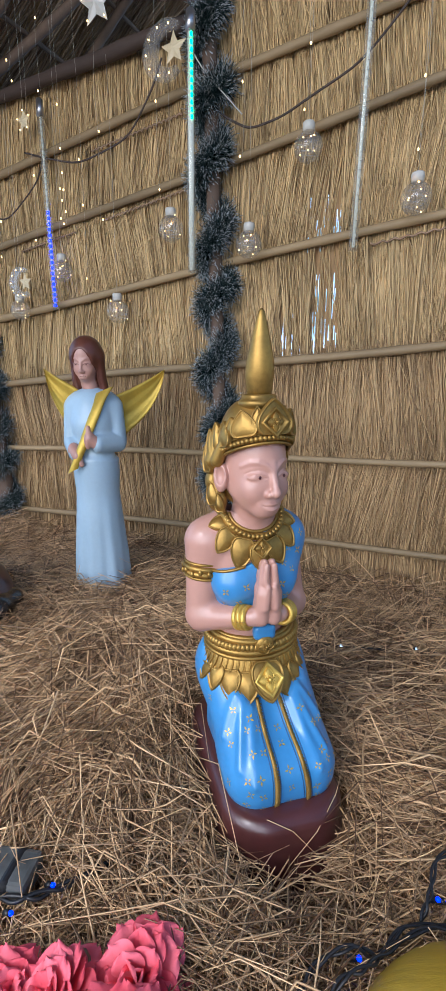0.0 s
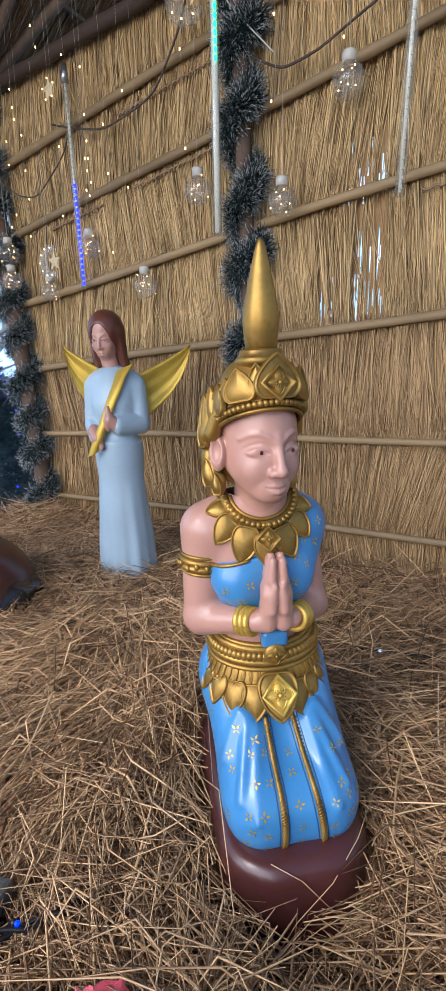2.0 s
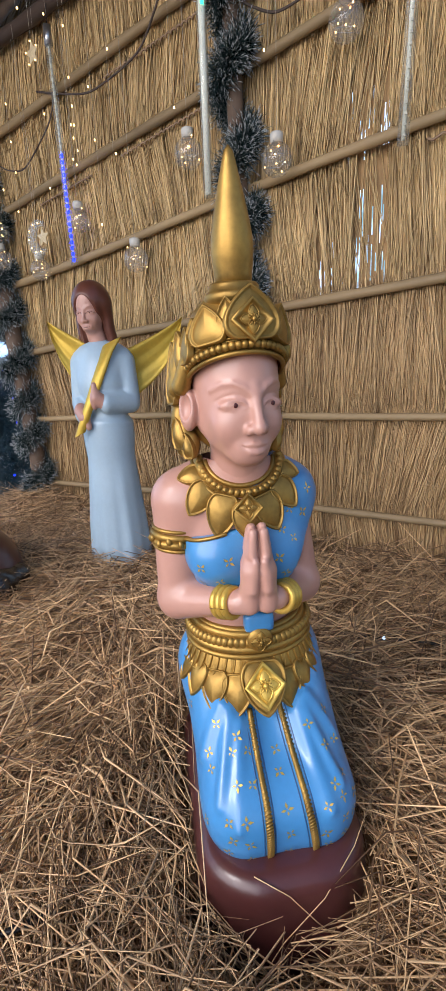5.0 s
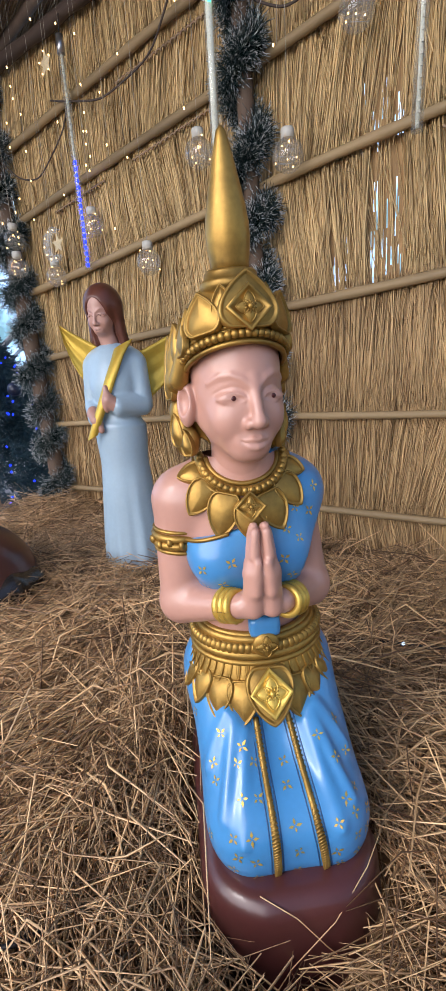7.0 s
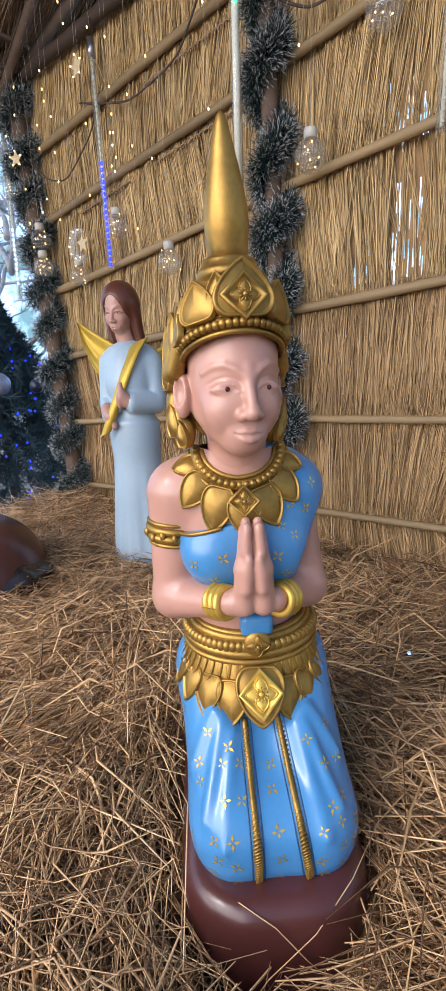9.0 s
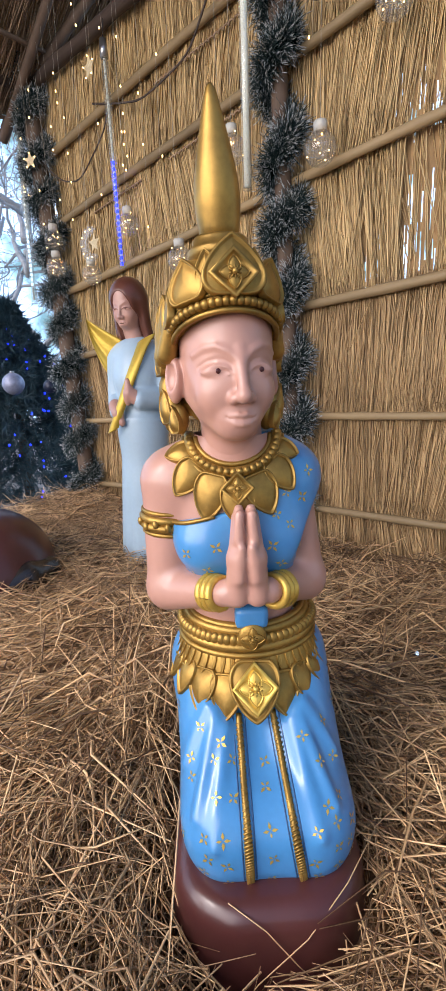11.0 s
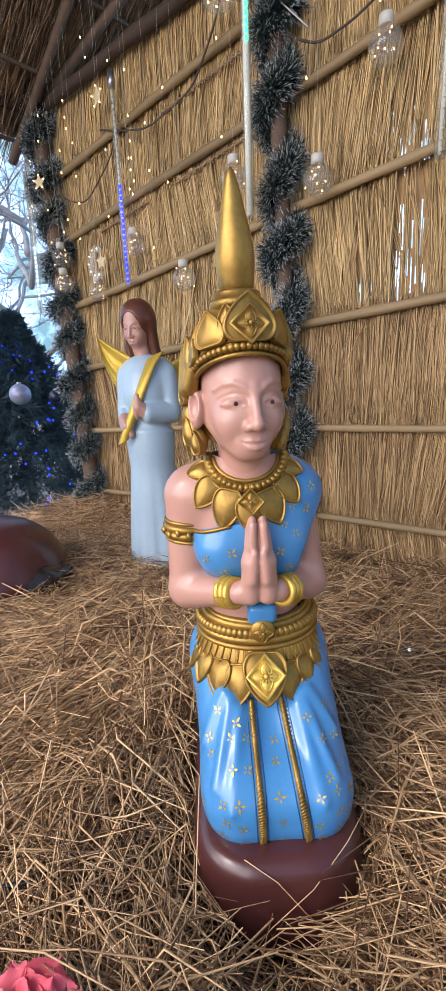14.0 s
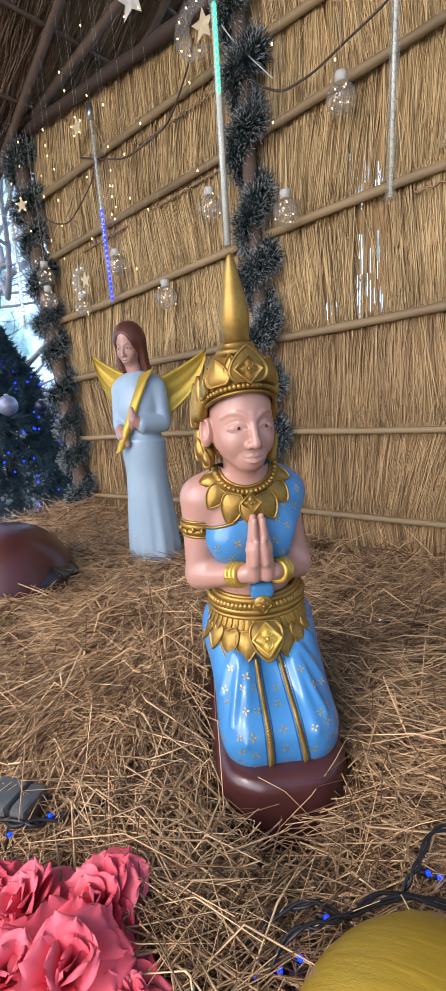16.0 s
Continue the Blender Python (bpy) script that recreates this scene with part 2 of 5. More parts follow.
def box(c, s, bevel=0.0):
    bm = bmesh.new()
    bmesh.ops.create_cube(bm, size=1)
    for v in bm.verts:
        v.co = Vector((v.co.x * s[0], v.co.y * s[1], v.co.z * s[2])) + Vector(c)
    if bevel:
        bmesh.ops.bevel(bm, geom=bm.edges[:], offset=bevel, segments=2, affect="EDGES", profile=0.6)
    bm.verts.index_update()
    out = [tuple(v.co) for v in bm.verts], [tuple(v.index for v in f.verts) for f in bm.faces]
    bm.free()
    return out


def part(name, vf, material, parent, label="", smooth=True):
    return mesh_object(name, vf[0], vf[1], material, parent, label, smooth)


def thing(name, at=(0, 0, 0), turn=0.0):
    ob = new(name)
    ob.matrix_basis = pose(*at, 0, 0, turn)
    ob.empty_display_size = 0.05
    return ob


def strands(centers, along, half, width, bend, seed, sides=3):
    """Many thin bent stalks in one mesh: centre, unit direction, half length, width, sideways bend."""
    rng = np.random.default_rng(seed)
    n = len(centers)
    along = along / np.linalg.norm(along, axis=1)[:, None]
    ref = rng.normal(size=(n, 3))
    a = np.cross(along, ref)
    a /= np.linalg.norm(a, axis=1)[:, None]
    b = np.cross(along, a)
    v = np.zeros((n, 3, sides, 3))
    for k, s in enumerate((-1.0, 0.0, 1.0)):
        c = centers + along * (half * s)[:, None] + a * (bend * (1 - s * s))[:, None]
        for j in range(sides):
            w = 2 * np.pi * j / sides
            taper = 1.0 if k == 1 else 0.6
            v[:, k, j] = c + (a * np.cos(w) + b * np.sin(w)) * (width * 0.5 * taper)[:, None]
    base = (np.arange(n) * 3 * sides)[:, None, None]
    quad = []
    for k in range(2):
        for j in range(sides):
            q = (j + 1) % sides
            quad.append((k * sides + j, k * sides + q, (k + 1) * sides + q, (k + 1) * sides + j))
    f = (base + np.array(quad)[None]).reshape(-1, 4)
    return v.reshape(-1, 3), f


def fast_mesh(name, v, f, material, parent=None, label=""):
    me = bpy.data.meshes.new(name)
    k = f.shape[1]
    me.vertices.add(len(v))
    me.vertices.foreach_set("co", v.astype(np.float32).ravel())
    me.loops.add(f.size)
    me.loops.foreach_set("vertex_index", f.astype(np.int32).ravel())
    me.polygons.add(len(f))
    me.polygons.foreach_set("loop_start", np.arange(0, f.size, k, dtype=np.int32))
    me.materials.append(material)
    me.update(calc_edges=True)
    me.validate()
    ob = new(name, me)
    if parent is not None:
        ob.parent = parent
    if label:
        ob["label"] = label
    return ob


# ---- sculpting by distance fields ----
class Field:
    def __init__(self, lo, hi, step):
        self.lo, self.step = np.array(lo, dtype=float), step
        ax = [np.arange(l, h, step) for l, h in zip(lo, hi)]
        self.shape = tuple(len(a) for a in ax)
        self.P = np.stack(np.meshgrid(*ax, indexing="ij"), -1).astype(np.float32)

    def mesh(self, d):
        """Smooth quads on the zero level of d."""
        s = d < 0
        nx, ny, nz = self.shape
        total = np.zeros((nx - 1, ny - 1, nz - 1, 3), np.float32)
        count = np.zeros((nx - 1, ny - 1, nz - 1), np.float32)
        edges = []
        for ax in range(3):
            a = [slice(None)] * 3
            b = [slice(None)] * 3
            a[ax], b[ax] = slice(0, -1), slice(1, None)
            da, db = d[tuple(a)], d[tuple(b)]
            cross = s[tuple(a)] != s[tuple(b)]
            idx = np.argwhere(cross)
            t = (da[cross] / (da[cross] - db[cross]))
            pos = idx.astype(np.float32)
            pos[:, ax] += t
            o1, o2 = [q for q in range(3) if q != ax]
            cells = []
            for d1 in (0, -1):
                for d2 in (0, -1):
                    c = idx.copy()
                    c[:, o1] += d1
                    c[:, o2] += d2
                    cells.append(c)
                    ok = np.all((c >= 0) & (c < np.array(count.shape)), 1)
                    np.add.at(total, tuple(c[ok].T), pos[ok])
                    np.add.at(count, tuple(c[ok].T), 1)
            edges.append((ax, s[tuple(a)][cross], cells))
        active = count > 0
        number = -np.ones(count.shape, np.int64)
        number[active] = np.arange(active.sum())
        v = total[active] / count[active][:, None] * self.step + self.lo
        faces = []
        for ax, inside, cells in edges:
            ok = np.ones(len(inside), bool)
            for c in cells:
                ok &= np.all((c >= 0) & (c < np.array(count.shape)), 1)
            q = [number[tuple(c[ok].T)] for c in cells]
            quad = np.stack([q[0], q[1], q[3], q[2]], 1)
            flip = inside[ok] if ax != 1 else ~inside[ok]
            quad[~flip] = quad[~flip][:, ::-1]
            faces.append(quad[:, ::-1])
        return v, np.concatenate(faces)


def smin(a, b, k):
    h = np.clip(0.5 + 0.5 * (b - a) / k, 0, 1)
    return b + (a - b) * h - k * h * (1 - h)


def blend(parts, k):
    d = parts[0]
    for q in parts[1:]:
        d = smin(d, q, k)
    return d


def ell(P, c, r):
    q = P - np.array(c, np.float32)
    k0 = np.linalg.norm(q / np.array(r, np.float32), axis=-1)
    k1 = np.linalg.norm(q / np.array(r, np.float32) ** 2, axis=-1)
    return k0 * (k0 - 1) / (k1 + 1e-6)


def cap(P, a, b, ra, rb):
    a, b = np.array(a, np.float32), np.array(b, np.float32)
    ab = b - a
    t = np.clip(((P - a) @ ab) / (ab @ ab), 0, 1)
    return np.linalg.norm(P - a - t[..., None] * ab, axis=-1) - (ra + (rb - ra) * t)


def rbox(P, c, h, r):
    q = np.abs(P - np.array(c, np.float32)) - (np.array(h, np.float32) - r)
    return np.linalg.norm(np.maximum(q, 0), axis=-1) + np.minimum(q.max(-1), 0) - r


def front_of(fun, u, z, start=0.3):
    """Walk from the front onto the surface of a field at (u, z); gives the place and the normal."""
    y = -start
    for _ in range(60):
        d = float(fun(np.array([[u, y, z]], np.float32))[0])
        y += d * 0.8
        if abs(d) < 2e-4 or y > 0.2:
            break
    p, e = np.array([u, y, z]), 0.002
    g = np.array([float(fun(np.array([p + e * k], np.float32))[0] - fun(np.array([p - e * k], np.float32))[0]) for k in np.eye(3)])
    return p, g / (np.linalg.norm(g) + 1e-9)


def plate(w, h, place, normal, up, dome=0.004, rim=0.0016, tip=1.0, lift=0.0):
    """A pointed leaf plate with a raised rim and a domed middle; up points to its tip."""
    n = np.asarray(normal, float)
    n /= np.linalg.norm(n)
    t = np.asarray(up, float) - n * (np.asarray(up, float) @ n)
    t /= np.linalg.norm(t)
    s = np.cross(t, n)
    sides = 28
    k = np.linspace(0, 1, sides // 2 + 1)
    lng = 0.5 - 0.5 * np.cos(np.pi * k)
    hw = (1 - lng) ** (0.55 + 0.2 * tip) * (lng + 0.05) ** 0.42
    hw[0], hw[-1] = hw[0] * 0.75, 0.0
    hw = hw / hw.max()
    ox = np.concatenate([hw, -hw[-2:0:-1]]) * w / 2
    oy = np.concatenate([lng, lng[-2:0:-1]]) * h - h * 0.5
    sides = len(ox)
    cy = -0.08 * h
    prof = [(1.0, -0.004), (1.0, rim), (0.965, rim * 1.5), (0.90, rim * 1.45), (0.86, rim * 0.25), (0.82, rim * 0.45), (0.55, rim * 0.5 + dome * 0.6), (0.25, rim * 0.5 + dome * 0.9), (0.02, rim * 0.5 + dome)]
    v = []
    for k, hh in prof:
        v.append(np.asarray(place, float) + n * (hh + lift) + s * (ox * k)[:, None] + t * (cy + (oy - cy) * k)[:, None])
    v = np.concatenate(v)
    return v, [q[::-1] for q in grid_faces(len(prof), sides)] + [tuple(range((len(prof) - 1) * sides, len(prof) * sides))[::-1]]


# ---- structure: straw bed, thatched wall, posts, roof ----
WALL_Y = 1.66
LEFT_END, RIGHT_END = -2.05, 0.75


def bed_height(x, y):
    z = 0.012 * np.sin(3.1 * x + 1.0) * np.cos(2.7 * y) + 0.008 * np.sin(7.3 * x - 2.1 * y)
    z += 0.05 * np.exp(-((x + 0.55) ** 2 + (y - 0.85) ** 2) / 0.05) * 0.4
    d = np.hypot((x + 0.21), (y - 0.61))
    front = np.exp(-(((x + 0.165) / 0.075) ** 2 + ((y - 0.53) / 0.075) ** 2))
    for hx, hy, hr, hh in ((-0.100, 0.71, 0.075, 0.026), (-0.070, 0.62, 0.06, 0.022)):
        z = z + hh * np.exp(-((x - hx) ** 2 + (y - hy) ** 2) / hr ** 2)
    heap = np.sin(6.1 * x + 2.2 * np.sin(3.3 * y)) * np.sin(7.7 * y + 1.9 * np.sin(4.1 * x) + 0.7)
    z = z + 0.019 * heap
    lump = 0.018 * np.sin(11 * x + 3 * np.sin(5 * y)) * np.sin(9 * y + 2 * np.sin(6 * x))
    z = z - 0.030 * np.exp(-((x + 1.04) ** 2 + (y - 1.16) ** 2) / 0.16 ** 2)
    return z - 0.02 + lump * 0.7 + 0.016 * np.exp(-((d - 0.24) / 0.06) ** 2) - 0.065 * front


nx, ny = 90, 70
gx, gy = np.meshgrid(np.linspace(-2.15, 1.4, nx), np.linspace(-0.5, 1.75, ny), indexing="xy")
gz = bed_height(gx, gy) - 0.022
floor = mesh_object("floor", np.stack([gx, gy, gz], -1).reshape(-1, 3), grid_faces(ny, nx, False), STRAW_BED, smooth=True)
tagged(floor, "packed bed of dry brown straw under the figures", "floor", kind="structure")
ground = part("ground", box((0, 3, -0.62), (120, 120, 0.2)), SOIL, None, smooth=False)
tagged(ground, "grey packed earth outside the hut", "ground", kind="structure")
platform = part("platform", box((-0.38, 0.62, -0.3), (3.52, 2.2, 0.4)), BEAM, None, smooth=False)
tagged(platform, "dark timber platform that carries the straw bed", "platform", kind="structure")

rng = np.random.default_rng(4)


def scatter(n, x0, x1, y0, y1, long_lo, long_hi, seed, lift=0.02, rough=0.17):
    r = np.random.default_rng(seed)
    x, y = r.uniform(x0, x1, n), r.uniform(y0, y1, n)
    a = r.uniform(0, 2 * np.pi, n)
    flow = 1.3 * np.sin(2.3 * x + 1.7 * y) + 0.9 * np.cos(3.7 * y - 1.1 * x)
    a = np.where(r.random(n) < 0.5, flow + r.normal(0, 0.5, n), a)
    tilt = r.normal(0.0, rough, n)
    along = np.stack([np.cos(a), np.sin(a), tilt], 1)
    half = r.uniform(long_lo, long_hi, n) * 0.5
    z = bed_height(x, y) + r.uniform(-0.025, lift, n)  + np.abs(tilt) * half * 0.35
    keep = np.ones(n, bool)
    for q in (-1.0, -0.66, -0.33, 0.0, 0.33, 0.66, 1.0):
        xx, yy = x + np.cos(a) * half * q, y + np.sin(a) * half * q
        uu, vv = (xx + 0.28) * 0.743 + (yy - 0.70) * 0.669, (xx + 0.28) * 0.669 - (yy - 0.70) * 0.743
        wide = 0.094 - 0.05 * np.clip((vv - 0.12) / 0.06, 0, 1) ** 2
        keep &= ~((np.abs(uu - 0.01) < wide) & (vv > -0.17) & (vv < 0.178))
    keep &= np.hypot(x + 1.32, y - 0.77) > 0.19
    keep &= np.hypot(x + 1.065, y - 1.219) > 0.07
    return (np.stack([x, y, z], 1)[keep], along[keep], half[keep], (r.uniform(0.0015, 0.0031, n) * (1 + 0.5 * (r.random(n) < 0.2)))[keep], r.normal(0, 0.024, n)[keep])


v1, f1 = strands(*scatter(20000, -0.95, 0.55, 0.05, 1.0, 0.06, 0.26, 11, 0.022, 0.13), seed=1)
v2, f2 = strands(*scatter(22000, -2.1, 0.9, 0.75, 1.64, 0.06, 0.26, 12, 0.035, 0.24), seed=2)
v3, f3 = strands(*scatter(11000, -1.6, -0.5, 0.1, 1.1, 0.06, 0.26, 13, 0.03, 0.22), seed=3)
c4, a4, h4, w4, b4 = scatter(30000, -1.3, 0.7, 0.05, 1.5, 0.04, 0.18, 14, 0.024)
v4, f4 = strands(c4, a4, h4, w4 * 0.55, b4, seed=6)
layers = [(v1, f1), (v2, f2), (v3, f3), (v4, f4)]
starts = np.cumsum([0] + [len(v) for v, _ in layers[:-1]])
straw = fast_mesh("straw", np.concatenate([v for v, _ in layers]), np.concatenate([f + k for (_, f), k in zip(layers, starts)]), STRAW)
tagged(straw, "loose dry golden-brown straw strewn over the floor", "straw", kind="stuff")

# Bamboo rails: left end height, right end height
RAILS = [(0.065, 0.118), (0.362, 0.42), (0.655, 0.775), (0.945, 1.135), (1.225, 1.475), (1.50, 1.70)]
TOP = (1.74, 1.98)


def rail_z(k, x):
    a, b = (RAILS + [TOP])[k]
    return a + (b - a) * (x + 1.9) / 1.85


wall = tagged(thing("wall_back"), "thatched wall of upright dry straw bundles tied to bamboo rails", "wall", kind="structure")
# Backing with a few open gaps where daylight comes through
slits = []
for k in range(45):
    x0, x1, z0, z1 = ((-0.55, -0.40, 1.08, 1.21), (-0.48, -0.40, 0.79, 0.98), (-0.64, -0.40, 0.78, 0.88))[k % 3]
    zc, tall = rng.uniform(z0, z1), rng.uniform(0.025, 0.09)
    slits.append((rng.uniform(x0, x1), rng.uniform(0.0018, 0.0042), zc - tall / 2, zc + tall / 2))
bx = np.unique(np.concatenate([np.linspace(LEFT_END, RIGHT_END, 60), [a - w / 2 for a, w, _, _ in slits], [a + w / 2 for a, w, _, _ in slits]]))
bz = np.linspace(-0.1, 2.12, 97)
cols, rows_n = len(bx) - 1, len(bz) - 1
bv = [(x, WALL_Y + 0.014, z) for z in bz for x in bx]
bf = []
for i in range(rows_n):
    for j in range(cols):
        cx, cz = (bx[j] + bx[j + 1]) / 2, (bz[i] + bz[i + 1]) / 2
        if cx < -0.86 and cz > 1.80:
            continue
        if any(abs(cx - a) < w / 2 and c < cz < d for a, w, c, d in slits):
            continue
        k = i * (cols + 1) + j
        bf.append((k, k + 1, k + cols + 2, k + cols + 1))
backing = mesh_object("backing", bv, bf, THATCH_BACK, wall)
for row in range(7):
    n = 6000
    r = np.random.default_rng(40 + row)
    x = r.uniform(LEFT_END, RIGHT_END, n)
    top = rail_z(row, x) + r.normal(0.0, 0.012, n) + 0.02
    low = (rail_z(row - 1, x) if row else np.full(n, -0.1)) - r.uniform(0.0, 0.05, n)
    if row == 6:
        low = rail_z(5, x) - 0.03
        top = np.where(x < -0.86, np.minimum(top, 1.79), top)
    slant = 0.13 * np.sin(3.3 * x + row * 2.3) + 0.08 * np.sin(11 * x + row * 1.3) * np.sin(4 * x) + r.normal(0, 0.06, n)
    slant = np.where(r.random(n) < 0.09, slant + r.normal(0, 0.2, n), slant)
    keep = np.ones(n, bool)
    for a, w, c, d in slits:
        at_slit = x + slant * ((c + d) / 2 - (top + low) / 2)
        keep &= ~((np.abs(at_slit - a) < w / 2 + 0.0025) & (top > c) & (low < d) & (r.random(n) < 0.9))
    half = (top - low) / 2 * r.uniform(0.75, 1.0, n)
    tuft = 0.006 * np.sin(x * 74 + 3 * np.sin(x * 9 + row)) + 0.004 * np.sin(x * 171 + row * 2)
    mid = np.stack([x, WALL_Y + tuft + r.uniform(-0.008, 0.008, n), top - half], 1)
    along = np.stack([slant, r.normal(0, 0.015, n), np.ones(n)], 1)
    v, f = strands(mid[keep], along[keep], half[keep], r.uniform(0.002, 0.0052, n)[keep], r.normal(0, 0.004, n)[keep], 60 + row)
    # The lowest three rows take a darker, browner thatch colour.
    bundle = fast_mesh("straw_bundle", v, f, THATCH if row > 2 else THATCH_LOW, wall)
    bundle["kind"] = "stuff"



def bamboo(name, a, b, r, parent, seed, material=None):
    """A cane with swollen nodes and a slight bow."""
    rr = random.Random(seed)
    a, b = np.array(a, float), np.array(b, float)
    n = 46
    pts, rad = [], []
    node = rr.uniform(0.22, 0.3)
    length = np.linalg.norm(b - a)
    ph = rr.uniform(0, 6)
    for i in range(n):
        t = i / (n - 1)
        p = a + (b - a) * t
        p[2] += 0.006 * math.sin(t * 9 + ph)
        p[1] += 0.004 * math.sin(t * 6 + ph)
        d = abs(((t * length + ph) % node) - node / 2)
        pts.append(p)
        rad.append(r * (1 - 0.15 * t) * (1.14 if d < 0.02 else 1.0))
    return part(name, tube(pts, rad, 10), material or BAMBOO, parent)


for k in range(6):
    bamboo("bamboo_rail", (LEFT_END - 0.02, WALL_Y - 0.028, rail_z(k, LEFT_END)), (RIGHT_END, WALL_Y - 0.03, rail_z(k, RIGHT_END)), 0.0145 if k > 1 else 0.012, wall, k)
# Plaited bindings under two rails, and sagging cords
for (x0, x1, k, drop) in ((-0.30, 0.4, 3, 0.036), (-1.35, -0.95, 5, 0.05), (-1.75, -1.45, 4, 0.04), (-1.3, -0.9, 4, 0.035)):
    pts = []
    for i in range(60):
        x = x0 + (x1 - x0) * i / 59
        pts.append((x, WALL_Y - 0.022 + 0.004 * math.sin(i * 2.1), rail_z(k, x) - drop + 0.004 * math.cos(i * 2.1)))
    part("straw_binding", tube(pts, 0.0032, 6), THATCH_OLD, wall)

tie_beam = tagged(part("tie_beam", tube([(-2.15 + i * 0.062, WALL_Y - 0.045 + 0.003 * math.sin(i), 1.757 + 0.03 * i / 20) for i in range(21)], [0.023 + 0.002 * math.sin(i * 1.7) for i in range(21)], 12), BEAM, None), "dark rough timber beam along the top of the thatch", "beam", kind="structure")

# Roof: a thatched slope that climbs from the open side
roof = tagged(thing("roof"), "underside of a dark thatched roof on poles", "roof", kind="structure")


def roof_z(x):
    return 1.80 + 0.74 * (x + 1.95)


rx0, rx1 = -2.24, 0.2
backing_roof = mesh_object("roof_backing", [(rx0, -1.2, roof_z(rx0) + 0.11), (rx1, -1.2, roof_z(rx1) + 0.11), (rx1, 2.7, roof_z(rx1) + 0.11), (rx0, 2.7, roof_z(rx0) + 0.11)], [(0, 1, 2, 3)], THATCH_BACK, roof)
n = 9000
r = np.random.default_rng(77)
x, y = r.uniform(rx0, -0.2, n), r.uniform(0.2, 2.6, n)
mid = np.stack([x, y, roof_z(x) + 0.07 + r.uniform(-0.02, 0.02, n)], 1)
along = np.stack([np.ones(n), r.normal(0, 0.10, n), np.full(n, 0.74) + r.normal(0, 0.03, n)], 1)
v, f = strands(mid, along, r.uniform(0.06, 0.17, n), r.uniform(0.003, 0.008, n), r.normal(0, 0.004, n), 5)
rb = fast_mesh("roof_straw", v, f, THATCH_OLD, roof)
rb["kind"] = "stuff"
for y0 in (0.55, 1.1, 1.55, 1.98, 2.4):
    bamboo("rafter", (rx0, y0, roof_z(rx0) + 0.0), (-0.1, y0 + 0.03, roof_z(-0.1)), 0.019, roof, int(y0 * 10), POST)
for i in range(9):
    x = -2.2 + i * 0.24
    bamboo("batten", (x, 0.0, roof_z(x) + 0.035), (x + 0.02, 2.65, roof_z(x) + 0.04), 0.009, roof, 30 + i, POST)
bamboo("brace", (-1.98, 1.62, 1.80), (-0.9, 1.98, 2.5), 0.02, roof, 91, POST)
side_beam = tagged(bamboo("eave_beam", (-2.12, 1.72, 1.77), (-2.12, -1.0, 1.72), 0.027, None, 55, BEAM), "dark eave beam over the open side of the hut", "beam", kind="structure")


# ---- garlands on posts ----
def garland_post(name, foot, head, r_post, coil, loops, needle, seed, label, density=9000):
    ob = thing(name, foot)
    foot, head = np.array(foot, float), np.array(head, float)
    d = head - foot
    part("post", tube([d * t for t in np.linspace(0, 1, 12)], r_post, 10), POST, ob)
    r = np.random.default_rng(seed)
    t = r.random(density)
    a = 2 * np.pi * loops * t + 0.5 * np.sin(t * 25) + r.normal(0, 0.12, density)
    wob = 1 + 0.25 * np.sin(t * 41)
    c = d[None] * t[:, None] + np.stack([np.cos(a), np.sin(a), np.zeros(density)], 1) * (coil * wob)[:, None]
    c[:, 2] += r.normal(0, 0.012, density)
    out = r.normal(size=(density, 3))
    out /= np.linalg.norm(out, axis=1)[:, None]
    half = needle * r.uniform(0.35, 0.55, density)
    v, f = strands(c + out * half[:, None], out, half, np.full(density, 0.0016), r.normal(0, 0.002, density), seed)
    g = fast_mesh("tinsel", v, f, TINSEL, ob, "dark green tinsel wound round the post")
    g["kind"] = "stuff"
    pick = r.random(density) < 0.6
    tipc = c[pick] + out[pick] * (half[pick] * 1.75)[:, None]
    v, f = strands(tipc, out[pick], half[pick] * 0.22, np.full(pick.sum(), 0.0021), np.zeros(pick.sum()), seed + 1)
    g = fast_mesh("frosting", v, f, FROST, ob, "white frosted tinsel tips")
    g["kind"] = "stuff"
    return tagged(ob, label, "garland post")


garland_post("garland_post", (-0.777, 1.60, -0.03), (-0.838, 1.60, 2.0), 0.024, 0.038, 10, 0.062, 5, "brown post wound with dark green frosted tinsel garland", 30000)
garland_post("garland_post", (-1.940, 1.60, -0.05), (-2.088, 1.60, 1.85), 0.036, 0.046, 11, 0.062, 8, "thick brown corner post wound with dark tinsel garland", 26000)


